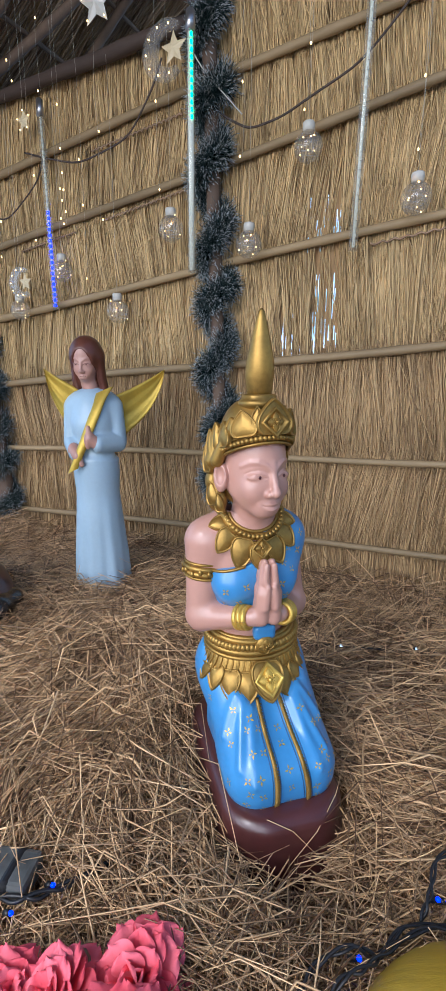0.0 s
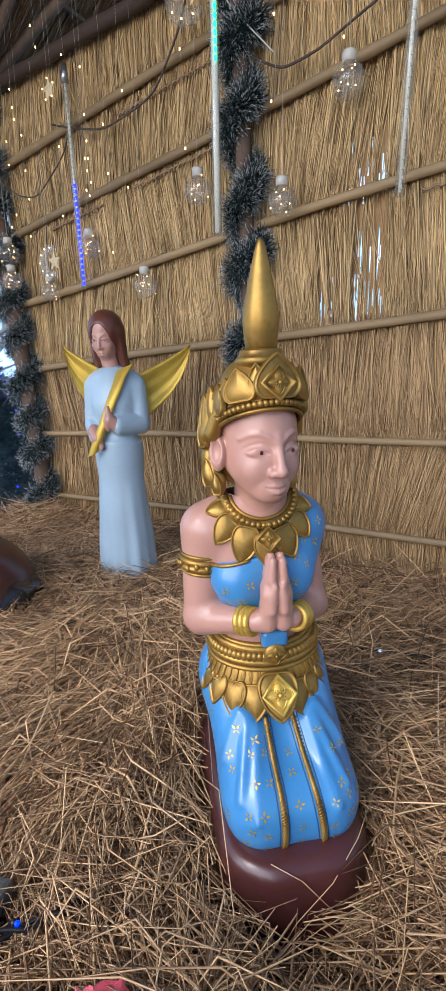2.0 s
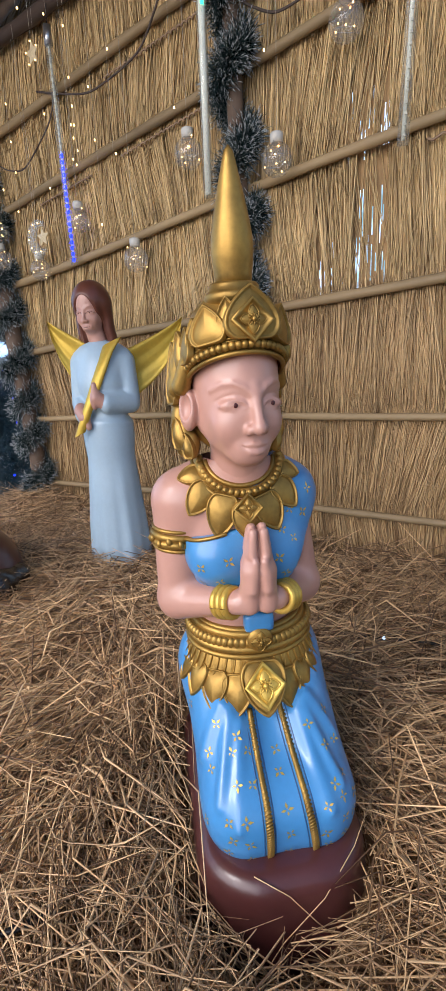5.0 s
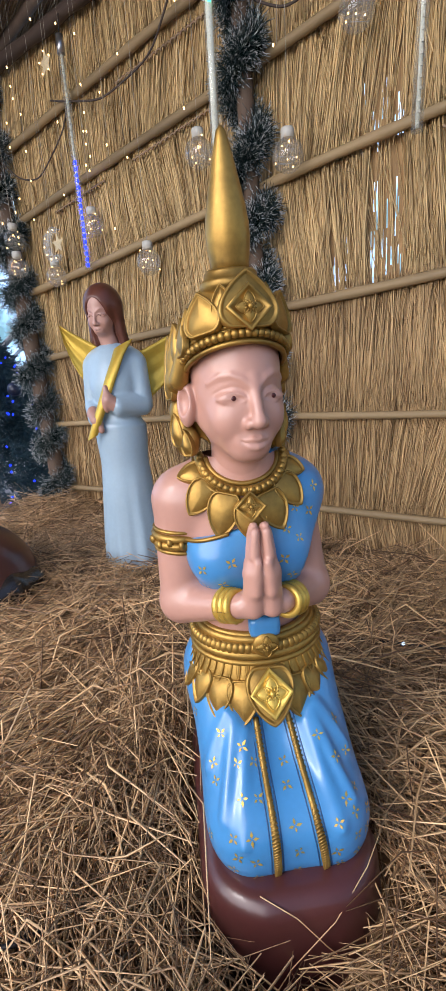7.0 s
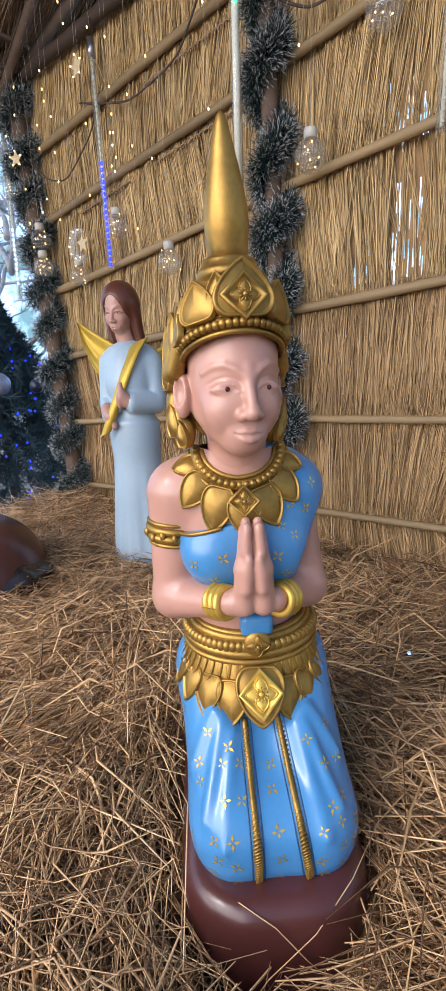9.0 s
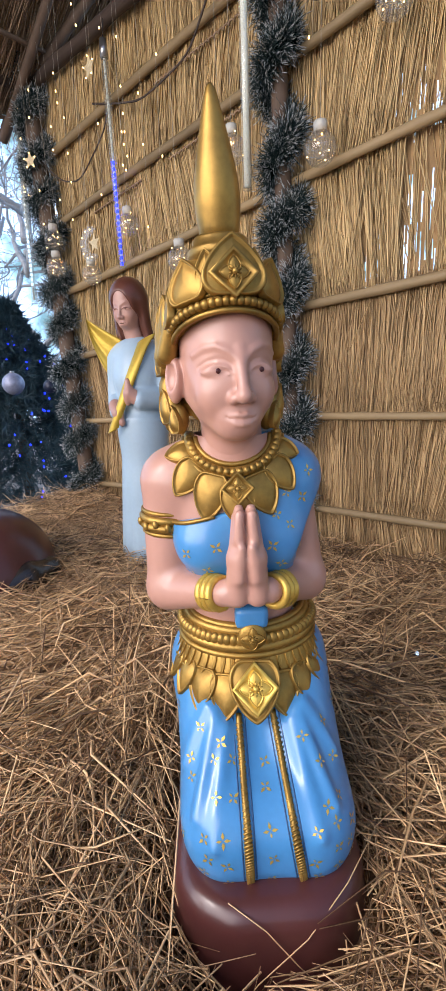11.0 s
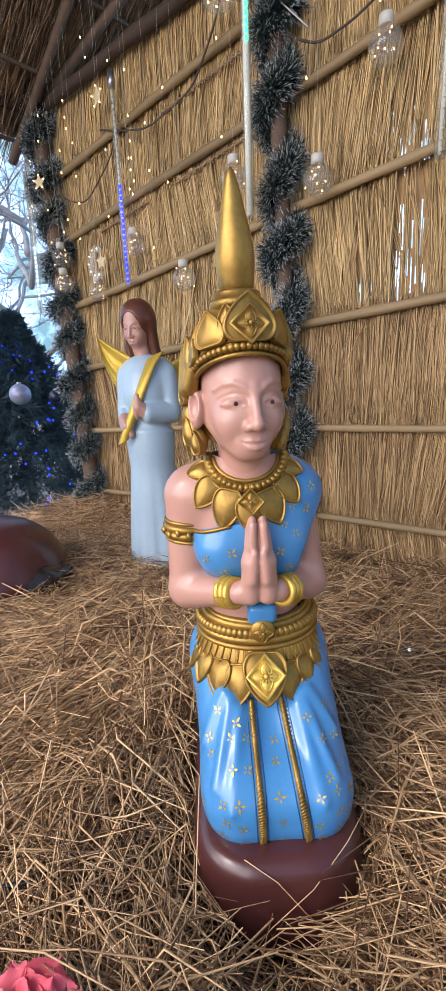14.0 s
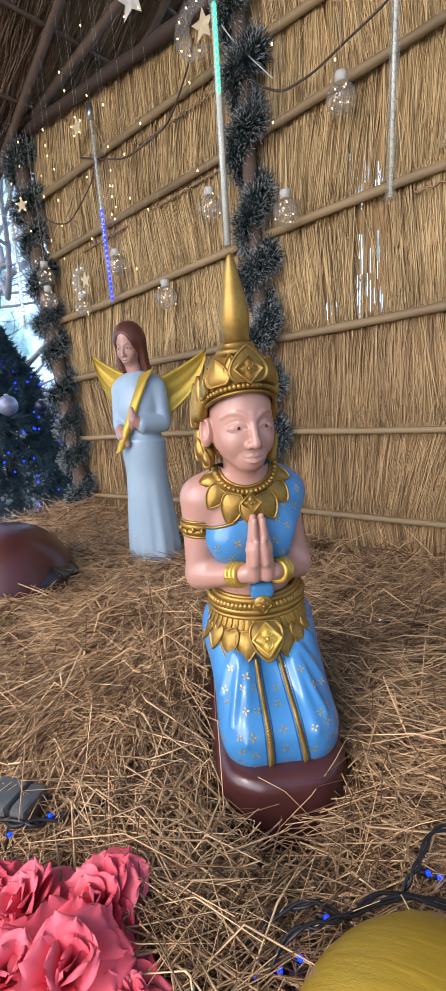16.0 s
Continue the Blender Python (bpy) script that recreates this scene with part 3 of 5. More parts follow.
# ---- kneeling figure ----
def kneel_skin(P):
    torso = blend([ell(P, (-0.006, 0.03, 0.375), (0.078, 0.056, 0.085)), ell(P, (0.0, 0.03, 0.275), (0.066, 0.05, 0.07)),
                   cap(P, (-0.068, 0.03, 0.416), (0.052, 0.03, 0.413), 0.034, 0.034),
                   cap(P, (-0.034, 0.026, 0.446), (-0.074, 0.03, 0.416), 0.026, 0.030), cap(P, (0.024, 0.026, 0.446), (0.056, 0.03, 0.414), 0.026, 0.030),
                   cap(P, (-0.006, 0.02, 0.43), (-0.006, -0.006, 0.50), 0.034, 0.030)], 0.022)
    arm_a = blend([cap(P, (-0.079, 0.03, 0.413), (-0.089, 0.024, 0.29), 0.034, 0.025), cap(P, (-0.088, 0.02, 0.283), (-0.022, -0.047, 0.304), 0.026, 0.0145)], 0.012)
    arm_b = blend([cap(P, (0.052, 0.03, 0.41), (0.074, 0.026, 0.295), 0.031, 0.025), cap(P, (0.074, 0.022, 0.286), (0.024, -0.045, 0.304), 0.026, 0.0145)], 0.012)
    palms, x = [], 0.001
    whole, P = P, np.concatenate([P[..., :2], 0.302 + (P[..., 2:] - 0.302) / 0.93], -1)
    for s in (-1, 1):
        palms.append(blend([cap(P, (s * 0.0105 + x, -0.052, 0.302), (s * 0.0095 + x, -0.058, 0.350), 0.0132, 0.0108), cap(P, (s * 0.0085 + x, -0.038, 0.306), (s * 0.0070 + x, -0.038, 0.352), 0.0120, 0.0090),
                            cap(P, (s * 0.0090 + x, -0.056, 0.350), (s * 0.0064 + x, -0.052, 0.395), 0.0104, 0.0078), cap(P, (s * 0.0070 + x, -0.038, 0.350), (s * 0.0048 + x, -0.040, 0.394), 0.0088, 0.0058),
                            cap(P, (s * 0.0085 + x, -0.066, 0.328), (s * 0.0052 + x, -0.068, 0.366), 0.0058, 0.0044)], 0.007))
    tips = [cap(P, (s * 0.0080 + 0.001, -0.063 + 0.0090 * k, 0.372), (s * 0.0062 + 0.001, -0.061 + 0.0085 * k, 0.405 - 0.004 * abs(k - 1)), 0.0058, 0.0050) for s in (-1, 1) for k in range(4)]
    P = whole
    d = smin(torso, np.minimum(arm_a, arm_b), 0.012)
    d = smin(d, palms[0], 0.006)
    d = smin(d, np.minimum.reduce(tips[:4]), 0.0022)
    right = smin(palms[1], np.minimum.reduce(tips[4:]), 0.0022)
    return smin(d, right, 0.0012)


FACE_TURN, CROWN_TURN = radians(12), radians(7)
HEAD_SIZE = np.array((0.935, 0.97, 0.955))
HEAD_AT = np.array((-0.003, -0.012, 0.537))


def head_pose(v, turn=FACE_TURN):
    """Turns the head's pieces a little to the figure's left."""
    v = (np.asarray(v, float) - HEAD_AT) * HEAD_SIZE + HEAD_AT
    c, s = math.cos(turn), math.sin(turn)
    return np.stack([v[..., 0] * c - v[..., 1] * s - 0.009, v[..., 0] * s + v[..., 1] * c, v[..., 2]], -1)


def crown_pose(v):
    return head_pose(v, CROWN_TURN)


def head_local(P, turn=FACE_TURN):
    c, s = math.cos(turn), math.sin(turn)
    x, y = P[..., 0] + 0.009, P[..., 1]
    q = np.stack([x * c + y * s, -x * s + y * c, P[..., 2]], -1)
    return ((q - HEAD_AT) / HEAD_SIZE + HEAD_AT).astype(np.float32)


def head_plain(P):
    """Skull, cheeks, jaw, eye sockets and eyeballs."""
    Q = P - np.array((-0.003, 0.0, 0.0), np.float32)
    d = blend([ell(Q, (0, -0.005, 0.562), (0.0505, 0.0600, 0.068)), ell(Q, (0, -0.020, 0.514), (0.0405, 0.045, 0.047)), ell(Q, (0, -0.046, 0.4775), (0.0135, 0.0150, 0.0115))], 0.024)
    for s in (-1, 1):
        d = smin(d, cap(Q, (s * 0.034, -0.004, 0.510), (s * 0.009, -0.043, 0.479), 0.011, 0.009), 0.016)
        d = smin(d, ell(Q, (s * 0.0245, -0.044, 0.510), (0.0145, 0.0135, 0.0165)), 0.016)
    for s in (-1, 1):
        d = -smin(-d, ell(Q, (s * 0.0225, -0.0745, 0.5345), (0.0165, 0.0100, 0.0088)), 0.008)
    for s in (-1, 1):
        d = smin(d, ell(Q, (s * 0.0230, -0.0500, 0.5324), (0.0150, 0.0116, 0.0066)), 0.0035)
    return d


face_cache = {}


def on_face(u, z):
    if (u, z) not in face_cache:
        face_cache[(u, z)] = front_of(head_plain, u, z)[0]
    return face_cache[(u, z)]


def ridge(P, points, sink=0.0):
    """A raised line over the face: points as (u, z, radius)."""
    d = None
    for (u0, z0, r0), (u1, z1, r1) in zip(points[:-1], points[1:]):
        a, b = on_face(u0 - 0.003, z0) + (0, sink, 0), on_face(u1 - 0.003, z1) + (0, sink, 0)
        q = cap(P, a, b, r0, r1)
        d = q if d is None else np.minimum(d, q)
    return d


UPPER_LID = [(0.0080, 0.5305, 0.0010), (0.0135, 0.5358, 0.0018), (0.0215, 0.5380, 0.0021), (0.0300, 0.5365, 0.0019), (0.0380, 0.5315, 0.0010)]
LOWER_LID = [(0.0090, 0.5300, 0.0007), (0.0160, 0.5276, 0.0006), (0.0240, 0.5265, 0.0006), (0.0320, 0.5283, 0.0005), (0.0372, 0.5312, 0.0006)]
CREASE = [(0.0085, 0.5380, 0.0007), (0.0150, 0.5424, 0.0011), (0.0230, 0.5442, 0.0012), (0.0320, 0.5420, 0.0011), (0.0395, 0.5365, 0.0007)]
BROW = [(0.0060, 0.5455, 0.0018), (0.0130, 0.5515, 0.0023), (0.0230, 0.5560, 0.0024), (0.0330, 0.5550, 0.0020), (0.0425, 0.5485, 0.0014)]


def kneel_head(P):
    Q = P - np.array((-0.003, 0.0, 0.0), np.float32)
    d = head_plain(P)
    for s in (-1, 1):
        flip = lambda line: [(s * u, z, r) for u, z, r in line]
        d = smin(d, ridge(P, flip(BROW), 0.0006), 0.005)
        d = smin(d, ridge(P, flip(UPPER_LID)), 0.0012)
        d = smin(d, ridge(P, flip(LOWER_LID)), 0.0012)
        d = -smin(-d, ridge(P, flip(CREASE), -0.0004), 0.0022)
        ear = ell(Q, (s * (0.0565 if s < 0 else 0.0535), 0.002, 0.526), (0.0105, 0.0165, 0.0250))
        ear = -smin(-ear, ell(Q, (s * 0.0640, -0.006, 0.530), (0.0085, 0.0095, 0.0150)), 0.003)
        d = smin(d, ear, 0.005)
    bridge = cap(Q, (0, -0.0615, 0.552), (0, -0.0745, 0.512), 0.0048, 0.0058)
    bulb = blend([ell(Q, (0, -0.0735, 0.5075), (0.0078, 0.0085, 0.0068)), ell(Q, (-0.0092, -0.0685, 0.5060), (0.0046, 0.0062, 0.0052)), ell(Q, (0.0092, -0.0685, 0.5060), (0.0046, 0.0062, 0.0052))], 0.003)
    d = smin(d, smin(bridge, bulb, 0.006), 0.006)
    d = smin(d, ell(Q, (0, -0.0545, 0.4870), (0.0190, 0.0080, 0.0110)), 0.008)
    upper, lower, gap = None, None, None
    for s in (-1, 1):
        for line, k in (([(0.0, 0.4888, 0.0022), (0.0045, 0.4903, 0.0026), (0.0110, 0.4888, 0.0020), (0.0172, 0.4880, 0.0008)], 0), ([(0.0, 0.4808, 0.0036), (0.0070, 0.4815, 0.0032), (0.0125, 0.4842, 0.0018)], 1), ([(0.0, 0.4853, 0.0007), (0.0060, 0.4860, 0.0007), (0.0130, 0.4868, 0.0007), (0.0185, 0.4892, 0.0006)], 2)):
            pts = [np.array((s * u - 0.003, -0.0668 + 34 * u * u + (0.0020 if k == 1 else 0.0010 if k == 0 else -0.0016), z)) for u, z, _ in line]
            q = None
            for a, b, (_, _, r0), (_, _, r1) in zip(pts[:-1], pts[1:], line[:-1], line[1:]):
                c = cap(P, a, b, r0, r1)
                q = c if q is None else np.minimum(q, c)
            if k == 0:
                upper = q if upper is None else np.minimum(upper, q)
            elif k == 1:
                lower = q if lower is None else np.minimum(lower, q)
            else:
                gap = q if gap is None else np.minimum(gap, q)
    d = smin(d, np.minimum(upper, lower), 0.0025)
    return -smin(-d, gap, 0.0014)


def kneel_blue_top(P):
    d = blend([ell(P, (-0.006, 0.028, 0.375), (0.0805, 0.061, 0.088)), ell(P, (-0.040, -0.010, 0.348), (0.034, 0.029, 0.034)), ell(P, (0.032, -0.008, 0.348), (0.034, 0.029, 0.034)),
               ell(P, (0.0, 0.03, 0.30), (0.070, 0.054, 0.05))], 0.02)
    u, z = P[..., 0], P[..., 2]
    edge = np.where(u < 0.0, z - (0.372 + 0.25 * (u + 0.08)), -0.02 + 0 * z)
    chest = np.maximum(np.maximum(d, np.maximum(edge, z - 0.466)), np.maximum(0.302 - z, u - 0.058))
    shoulder = blend([ell(P, (-0.006, 0.03, 0.375), (0.078, 0.056, 0.085)), cap(P, (-0.068, 0.03, 0.416), (0.052, 0.03, 0.413), 0.034, 0.034), cap(P, (0.024, 0.026, 0.446), (0.056, 0.03, 0.414), 0.026, 0.030),
                      cap(P, (0.052, 0.03, 0.41), (0.074, 0.026, 0.295), 0.031, 0.025), d + 0.001], 0.022) - 0.0028
    over = np.maximum(np.maximum(-0.002 - u, z - 0.468), 0.335 + 1.9 * (u - 0.055) - z)
    return np.minimum(chest, np.maximum(shoulder, over))


FOLDS = [(-0.030, 0.150, -0.046, 0.072), (-0.040, 0.160, -0.064, 0.088), (-0.048, 0.165, -0.076, 0.11), (0.045, 0.152, 0.062, 0.078), (0.052, 0.160, 0.080, 0.095), (0.060, 0.165, 0.090, 0.12)]


def kneel_skirt_plain(P):
    d = blend([cap(P, (-0.036, 0.042, 0.178), (-0.029, -0.082, 0.058), 0.054, 0.051), cap(P, (0.048, 0.042, 0.178), (0.055, -0.082, 0.058), 0.054, 0.051),
               ell(P, (0.004, 0.05, 0.16), (0.090, 0.078, 0.085)), rbox(P, (0.012, -0.02, 0.052), (0.083, 0.118, 0.048), 0.04)], 0.03)
    return np.maximum(d, P[..., 2] - 0.215)


def kneel_skirt(P):
    d = kneel_skirt_plain(P)
    for u0, z0, u1, z1 in FOLDS:
        a, b = fold_at(u0, z0), fold_at(u1, z1)
        d = smin(d, cap(P, a, b, 0.0045, 0.002), 0.012)
    return d


fold_cache = {}


def fold_at(u, z):
    if (u, z) not in fold_cache:
        fold_cache[(u, z)] = front_of(kneel_skirt_plain, u, z)[0]
    return fold_cache[(u, z)]


def kneel_base(P):
    """A block with a rounded plan, soft top edge and slightly spreading foot."""
    rp, r, spread = 0.078, 0.022, 1 + np.clip(0.02 - P[..., 2], 0, 0.1) * 0.7
    q = np.abs(P[..., :2] / spread[..., None] - np.array((0.010, 0.0), np.float32)) - (np.array((0.103, 0.174), np.float32) - rp)
    plan = np.linalg.norm(np.maximum(q, 0), axis=-1) + np.minimum(q.max(-1), 0) - rp + r
    tall = np.abs(P[..., 2] + 0.055) - 0.084 + r
    return np.hypot(np.maximum(plan, 0), np.maximum(tall, 0)) + np.minimum(np.maximum(plan, tall), 0) - r


def kneel_gold(P):
    Q = P - np.array((-0.006, 0, 0), np.float32)
    dome = np.maximum(ell(Q, (0, -0.016, 0.598), (0.0545, 0.0550, 0.055)), 0.566 - P[..., 2] - 0.42 * (P[..., 1] + 0.016))
    hair = np.maximum(ell(Q, (0, 0.012, 0.548), (0.060, 0.056, 0.078)), -P[..., 1] + 0.006)
    lobes = []
    for s in (-1, 1):
        lobes += [cap(Q, (s * 0.054, 0.006, 0.600), (s * 0.059, 0.012, 0.552), 0.010, 0.015), cap(Q, (s * 0.052, -0.020, 0.59), (s * 0.060, -0.004, 0.553), 0.008, 0.011),
                  ell(Q, (s * 0.057, 0.014, 0.492), (0.013, 0.018, 0.026)), ell(Q, (s * 0.050, 0.004, 0.484), (0.010, 0.012, 0.018)), ell(Q, (s * 0.061, 0.02, 0.516), (0.010, 0.014, 0.018))]
    return smin(smin(dome, hair, 0.006), np.minimum.reduce(lobes), 0.004)


def beads(centers, r):
    vs, fs, k = [], [], 0
    for c in centers:
        v, f = ball(c, r, 5, 8)
        vs.append(v)
        fs += [tuple(i + k for i in q) for q in f]
        k += len(v)
    return np.concatenate(vs), fs


def band(cx, cy, rx, ry, z, r, tiltz=0.0, arc=(0, 2 * math.pi), n=64, sag=0.0, flat=1.0):
    """An elliptical hoop; tiltz raises it towards the back, sag lowers its front."""
    pts = []
    for i in range(n + 1):
        a = arc[0] + (arc[1] - arc[0]) * i / n
        x, y = cx + rx * math.cos(a), cy + ry * math.sin(a)
        pts.append((x, y, z + tiltz * (y - cy) - sag * max(0, -math.sin(a))))
    return pts


def flower(B, place, n, up, size, material):
    """Four pointed petals round a ridged button."""
    n = np.asarray(n, float)
    s = np.cross(up, n)
    for k in range(4):
        a = math.pi / 2 * k
        d = np.asarray(up) * math.cos(a) + s * math.sin(a)
        B.add(*plate(size * 0.44, size * 0.5, np.asarray(place) + d * size * 0.27, n, d, 0.0012, 0.0010), material)
    B.add(*ball(np.asarray(place) + n * 0.0026, size * 0.11, 5, 8), material)
    for k in range(10):
        a = 2 * math.pi * k / 10
        d = np.asarray(up) * math.cos(a) + s * math.sin(a)
        B.add(*tube([np.asarray(place) + n * 0.0030 + d * size * 0.10, np.asarray(place) + n * 0.0022 + d * size * 0.22], size * 0.022, 5), material)


def diamond(B, place, n, up, size, material, lift=0.002, wide=0.9):
    """A flat raised square on its corner with a rim and a four-petalled flower inside."""
    n = np.asarray(n, float) / np.linalg.norm(n)
    up = np.asarray(up, float) - n * (np.asarray(up, float) @ n)
    up /= np.linalg.norm(up)
    s = np.cross(up, n)
    rings = []
    for k, h in ((1.0, -0.003), (1.0, 0.0018), (0.92, 0.0022), (0.84, 0.0020), (0.80, 0.0004), (0.02, 0.0008)):
        rings += [np.asarray(place) + n * (lift + h) + q * size * k for q in (up, s * wide, -up, -s * wide)]
    B.add(np.array(rings), [q[::-1] for q in grid_faces(6, 4)] + [(23, 22, 21, 20)], material)
    flower(B, np.asarray(place) + n * (lift + 0.0006), n, up, size * 1.25, material)


def kneeling_statue():
    B = Build()
    F = Field((-0.14, -0.10, 0.19), (0.13, 0.11, 0.47), 0.0026)
    B.add(*F.mesh(kneel_skin(F.P)), SKIN)
    B.add(*F.mesh(kneel_blue_top(F.P)), BLUE)
    F = Field((-0.085, -0.10, 0.42), (0.08, 0.06, 0.60), 0.0016)
    B.add(*F.mesh(smin(kneel_head(head_local(F.P)), cap(F.P, (-0.006, 0.02, 0.43), (-0.008, -0.006, 0.50), 0.0342, 0.0315), 0.012)), SKIN)
    F = Field((-0.10, -0.10, 0.44), (0.09, 0.09, 0.66), 0.0026)
    B.add(*F.mesh(kneel_gold(head_local(F.P, CROWN_TURN))), GOLD)
    F = Field((-0.13, -0.17, -0.02), (0.14, 0.16, 0.23), 0.003)
    B.add(*F.mesh(kneel_skirt(F.P)), BLUE)
    F = Field((-0.13, -0.22, -0.14), (0.15, 0.21, 0.05), 0.005)
    B.add(*F.mesh(kneel_base(F.P)), BASE)
    # Spire on a collar
    lean = lambda z: (-0.0125 - 0.03 * (z - 0.65), -0.034 - 0.12 * (z - 0.65))
    B.add(*lathe([(0.024, 0.628), (0.0300, 0.634), (0.0310, 0.639), (0.0285, 0.643), (0.0262, 0.644), (0.0258, 0.649), (0.0235, 0.6515), (0.018, 0.652)], 32, lean), GOLD)
    B.add(*lathe([(0.0180, 0.646), (0.0188, 0.658), (0.0203, 0.670), (0.0211, 0.681), (0.0204, 0.693), (0.0178, 0.708), (0.0142, 0.724), (0.0104, 0.740), (0.0066, 0.755), (0.0044, 0.763), (0.0012, 0.767)], 32, lean), GOLD)
    H = Build()
    # Crown: two hoops, beads between them, a row of leaves
    for z, r in ((0.5635, 0.0030), (0.5790, 0.0022)):
        H.add(*tube(band(-0.004, -0.016, 0.0550, 0.0560, z, r, -0.42, (math.pi * 0.94, math.pi * 2.06)), r, 8), GOLD)
    pts = band(-0.004, -0.016, 0.0550, 0.0560, 0.5715, 0, -0.42, (math.pi * 0.98, math.pi * 2.02), 28)
    H.add(*tube(pts, 0.0042, 8), GOLD)
    H.add(*beads([(p[0] * 1.05, p[1] * 1.045, p[2]) for p in pts], 0.0048), GOLD)
    for a, w, h, zc in ((-136, 0.044, 0.042, 0.6215), (-44, 0.044, 0.042, 0.6215), (-113, 0.026, 0.032, 0.627), (-67, 0.026, 0.032, 0.627), (-158, 0.026, 0.030, 0.624), (-22, 0.026, 0.030, 0.624), (-176, 0.040, 0.042, 0.618), (-4, 0.040, 0.042, 0.618)):
        ca, sa = math.cos(radians(a)), math.sin(radians(a))
        k = 1.04 if w > 0.03 else 1.0
        yy = -0.016 + 0.0565 * k * sa
        H.add(*plate(w, h, (-0.005 + 0.0550 * k * ca, yy, zc - 0.42 * (yy + 0.0725)), (ca, sa, 0.15), (0.25 * ca, 0.1, 1), 0.0030, 0.0022, 2.0), GOLD)
    fp, fn = np.array((-0.003, -0.0745, 0.6255)), np.array((0.03, -1, 0.10))
    H.add(*plate(0.062, 0.054, fp, fn, (0, 0, 1), 0.0006, 0.0024, 1.8), GOLD)
    diamond(H, fp + (0, -0.0040, -0.008), fn, (0, 0, 1), 0.0225, GOLD, 0.0012, 1.08)
    # Flame-like hair leaves beside the ears
    for s in (-1, 1):
        for c, w, h, n in (((s * 0.060, -0.002, 0.588), 0.022, 0.052, (s, -0.6, 0.1)), ((s * 0.066, 0.010, 0.574), 0.024, 0.058, (s, -0.35, 0.1)), ((s * 0.068, 0.020, 0.555), 0.022, 0.05, (s, -0.3, 0.1)), ((s * 0.066, 0.008, 0.498), 0.024, 0.040, (s, -0.5, 0)), ((s * 0.058, -0.004, 0.484), 0.018, 0.032, (s, -0.8, 0))):
            H.add(*plate(w, h, (c[0] - 0.005, c[1], c[2]), n, (0.15 * s, 0.1, 1), 0.005, 0.002), GOLD)
        arc = [(s * 0.058 - 0.004 + s * 0.004 * math.sin(k), 0.0 + 0.001 * k, 0.560 - 0.0015 * k * k * 0.2) for k in range(8)]
        H.add(*tube(arc, 0.003, 6), GOLD)
    B.merge(H, crown_pose)
    H = Build()
    # Pupils
    for s in (-1, 1):
        p, n = front_of(head_plain, -0.003 + s * 0.0225, 0.5328)
        H.add(*ball(p + n * 0.0002, (0.0027, 0.0012, 0.0027), 6, 12), PUPIL)
    B.merge(H, head_pose)
    # Necklace
    body = lambda P: np.minimum(kneel_skin(P), kneel_blue_top(P))
    def collar(drop, wide, lift):
        pts = []
        for a in np.linspace(math.pi * 1.0, math.pi * 2.0, 44):
            u, z = -0.006 + wide * math.cos(a), 0.465 - 0.003 * (wide > 0.05) + drop * math.sin(a)
            q, n = front_of(body, u, z)
            if q[1] > 0.03:
                q, n = np.array((u, 0.03, z)), np.array((math.cos(a), 0, 0.3))
            pts.append(q + n * lift)
        pts = np.array(pts)
        for _ in range(3):
            pts[1:-1] = (pts[:-2] + 2 * pts[1:-1] + pts[2:]) / 4
        return pts
    B.add(*tube(collar(0.027, 0.040, 0.001), 0.0028, 8), GOLD)
    mid = collar(0.0355, 0.047, 0.002)
    B.add(*tube(mid, 0.0062, 8), GOLD)
    B.add(*beads(mid[1::2] + np.array((0, -0.0038, 0.001)), 0.0046), GOLD)
    B.add(*tube(collar(0.043, 0.054, 0.0015), 0.0028, 8), GOLD)
    for ub, zb, ut, zt, w in ((-0.052, 0.452, -0.079, 0.444, 0.026), (-0.046, 0.440, -0.070, 0.405, 0.034), (-0.027, 0.427, -0.040, 0.380, 0.038), (0.013, 0.427, 0.030, 0.386, 0.038), (0.032, 0.440, 0.054, 0.408, 0.034), (0.040, 0.452, 0.062, 0.442, 0.026)):
        pb, pt = front_of(body, ub, zb)[0], front_of(body, ut, zt)[0]
        pm, pn = front_of(body, (ub + ut) / 2, (zb + zt) / 2)
        pm = (pb + pt) / 2 * 0.5 + pm * 0.5
        up = pt - pb
        B.add(*plate(w, np.linalg.norm(up) + 0.003, pm, pn, up, 0.0030, 0.0022, lift=0.0022), GOLD)
    p, n = front_of(lambda P: np.minimum(kneel_blue_top(P), ell(P, (-0.006, 0.03, 0.375), (0.078, 0.056, 0.085))), -0.005, 0.397)
    p = p + n * 0.011
    B.add(*plate(0.038, 0.046, p, n, (0, -0.2, -1), 0.002, 0.0022), GOLD)
    diamond(B, p + n * 0.003 + (0, 0, 0.016), n, (0, 0.3, 1), 0.0180, GOLD, 0.002, 1.0)
    # Gold hem of the top, arm ring, bracelets
    B.add(*tube([front_of(kneel_blue_top, u, 0.3715 + 0.25 * (u + 0.08))[0] + (0, -0.001, 0.001) for u in np.linspace(-0.079, -0.03, 14)], 0.0026, 6), GOLD)
    ring = lambda c, r, ax, rr: tube([np.array(c) + r * (math.cos(a) * ax[0] + math.sin(a) * ax[1]) for a in np.linspace(0, 2 * math.pi, 33)], rr, 8, False)
    for z, rr in ((0.381, 0.0026), (0.373, 0.0050), (0.364, 0.0050), (0.356, 0.0026)):
        B.add(*ring((-0.0825, 0.0275, z), 0.0308, (np.array((1, 0, -0.08)), np.array((0, 1, 0))), rr), GOLD)
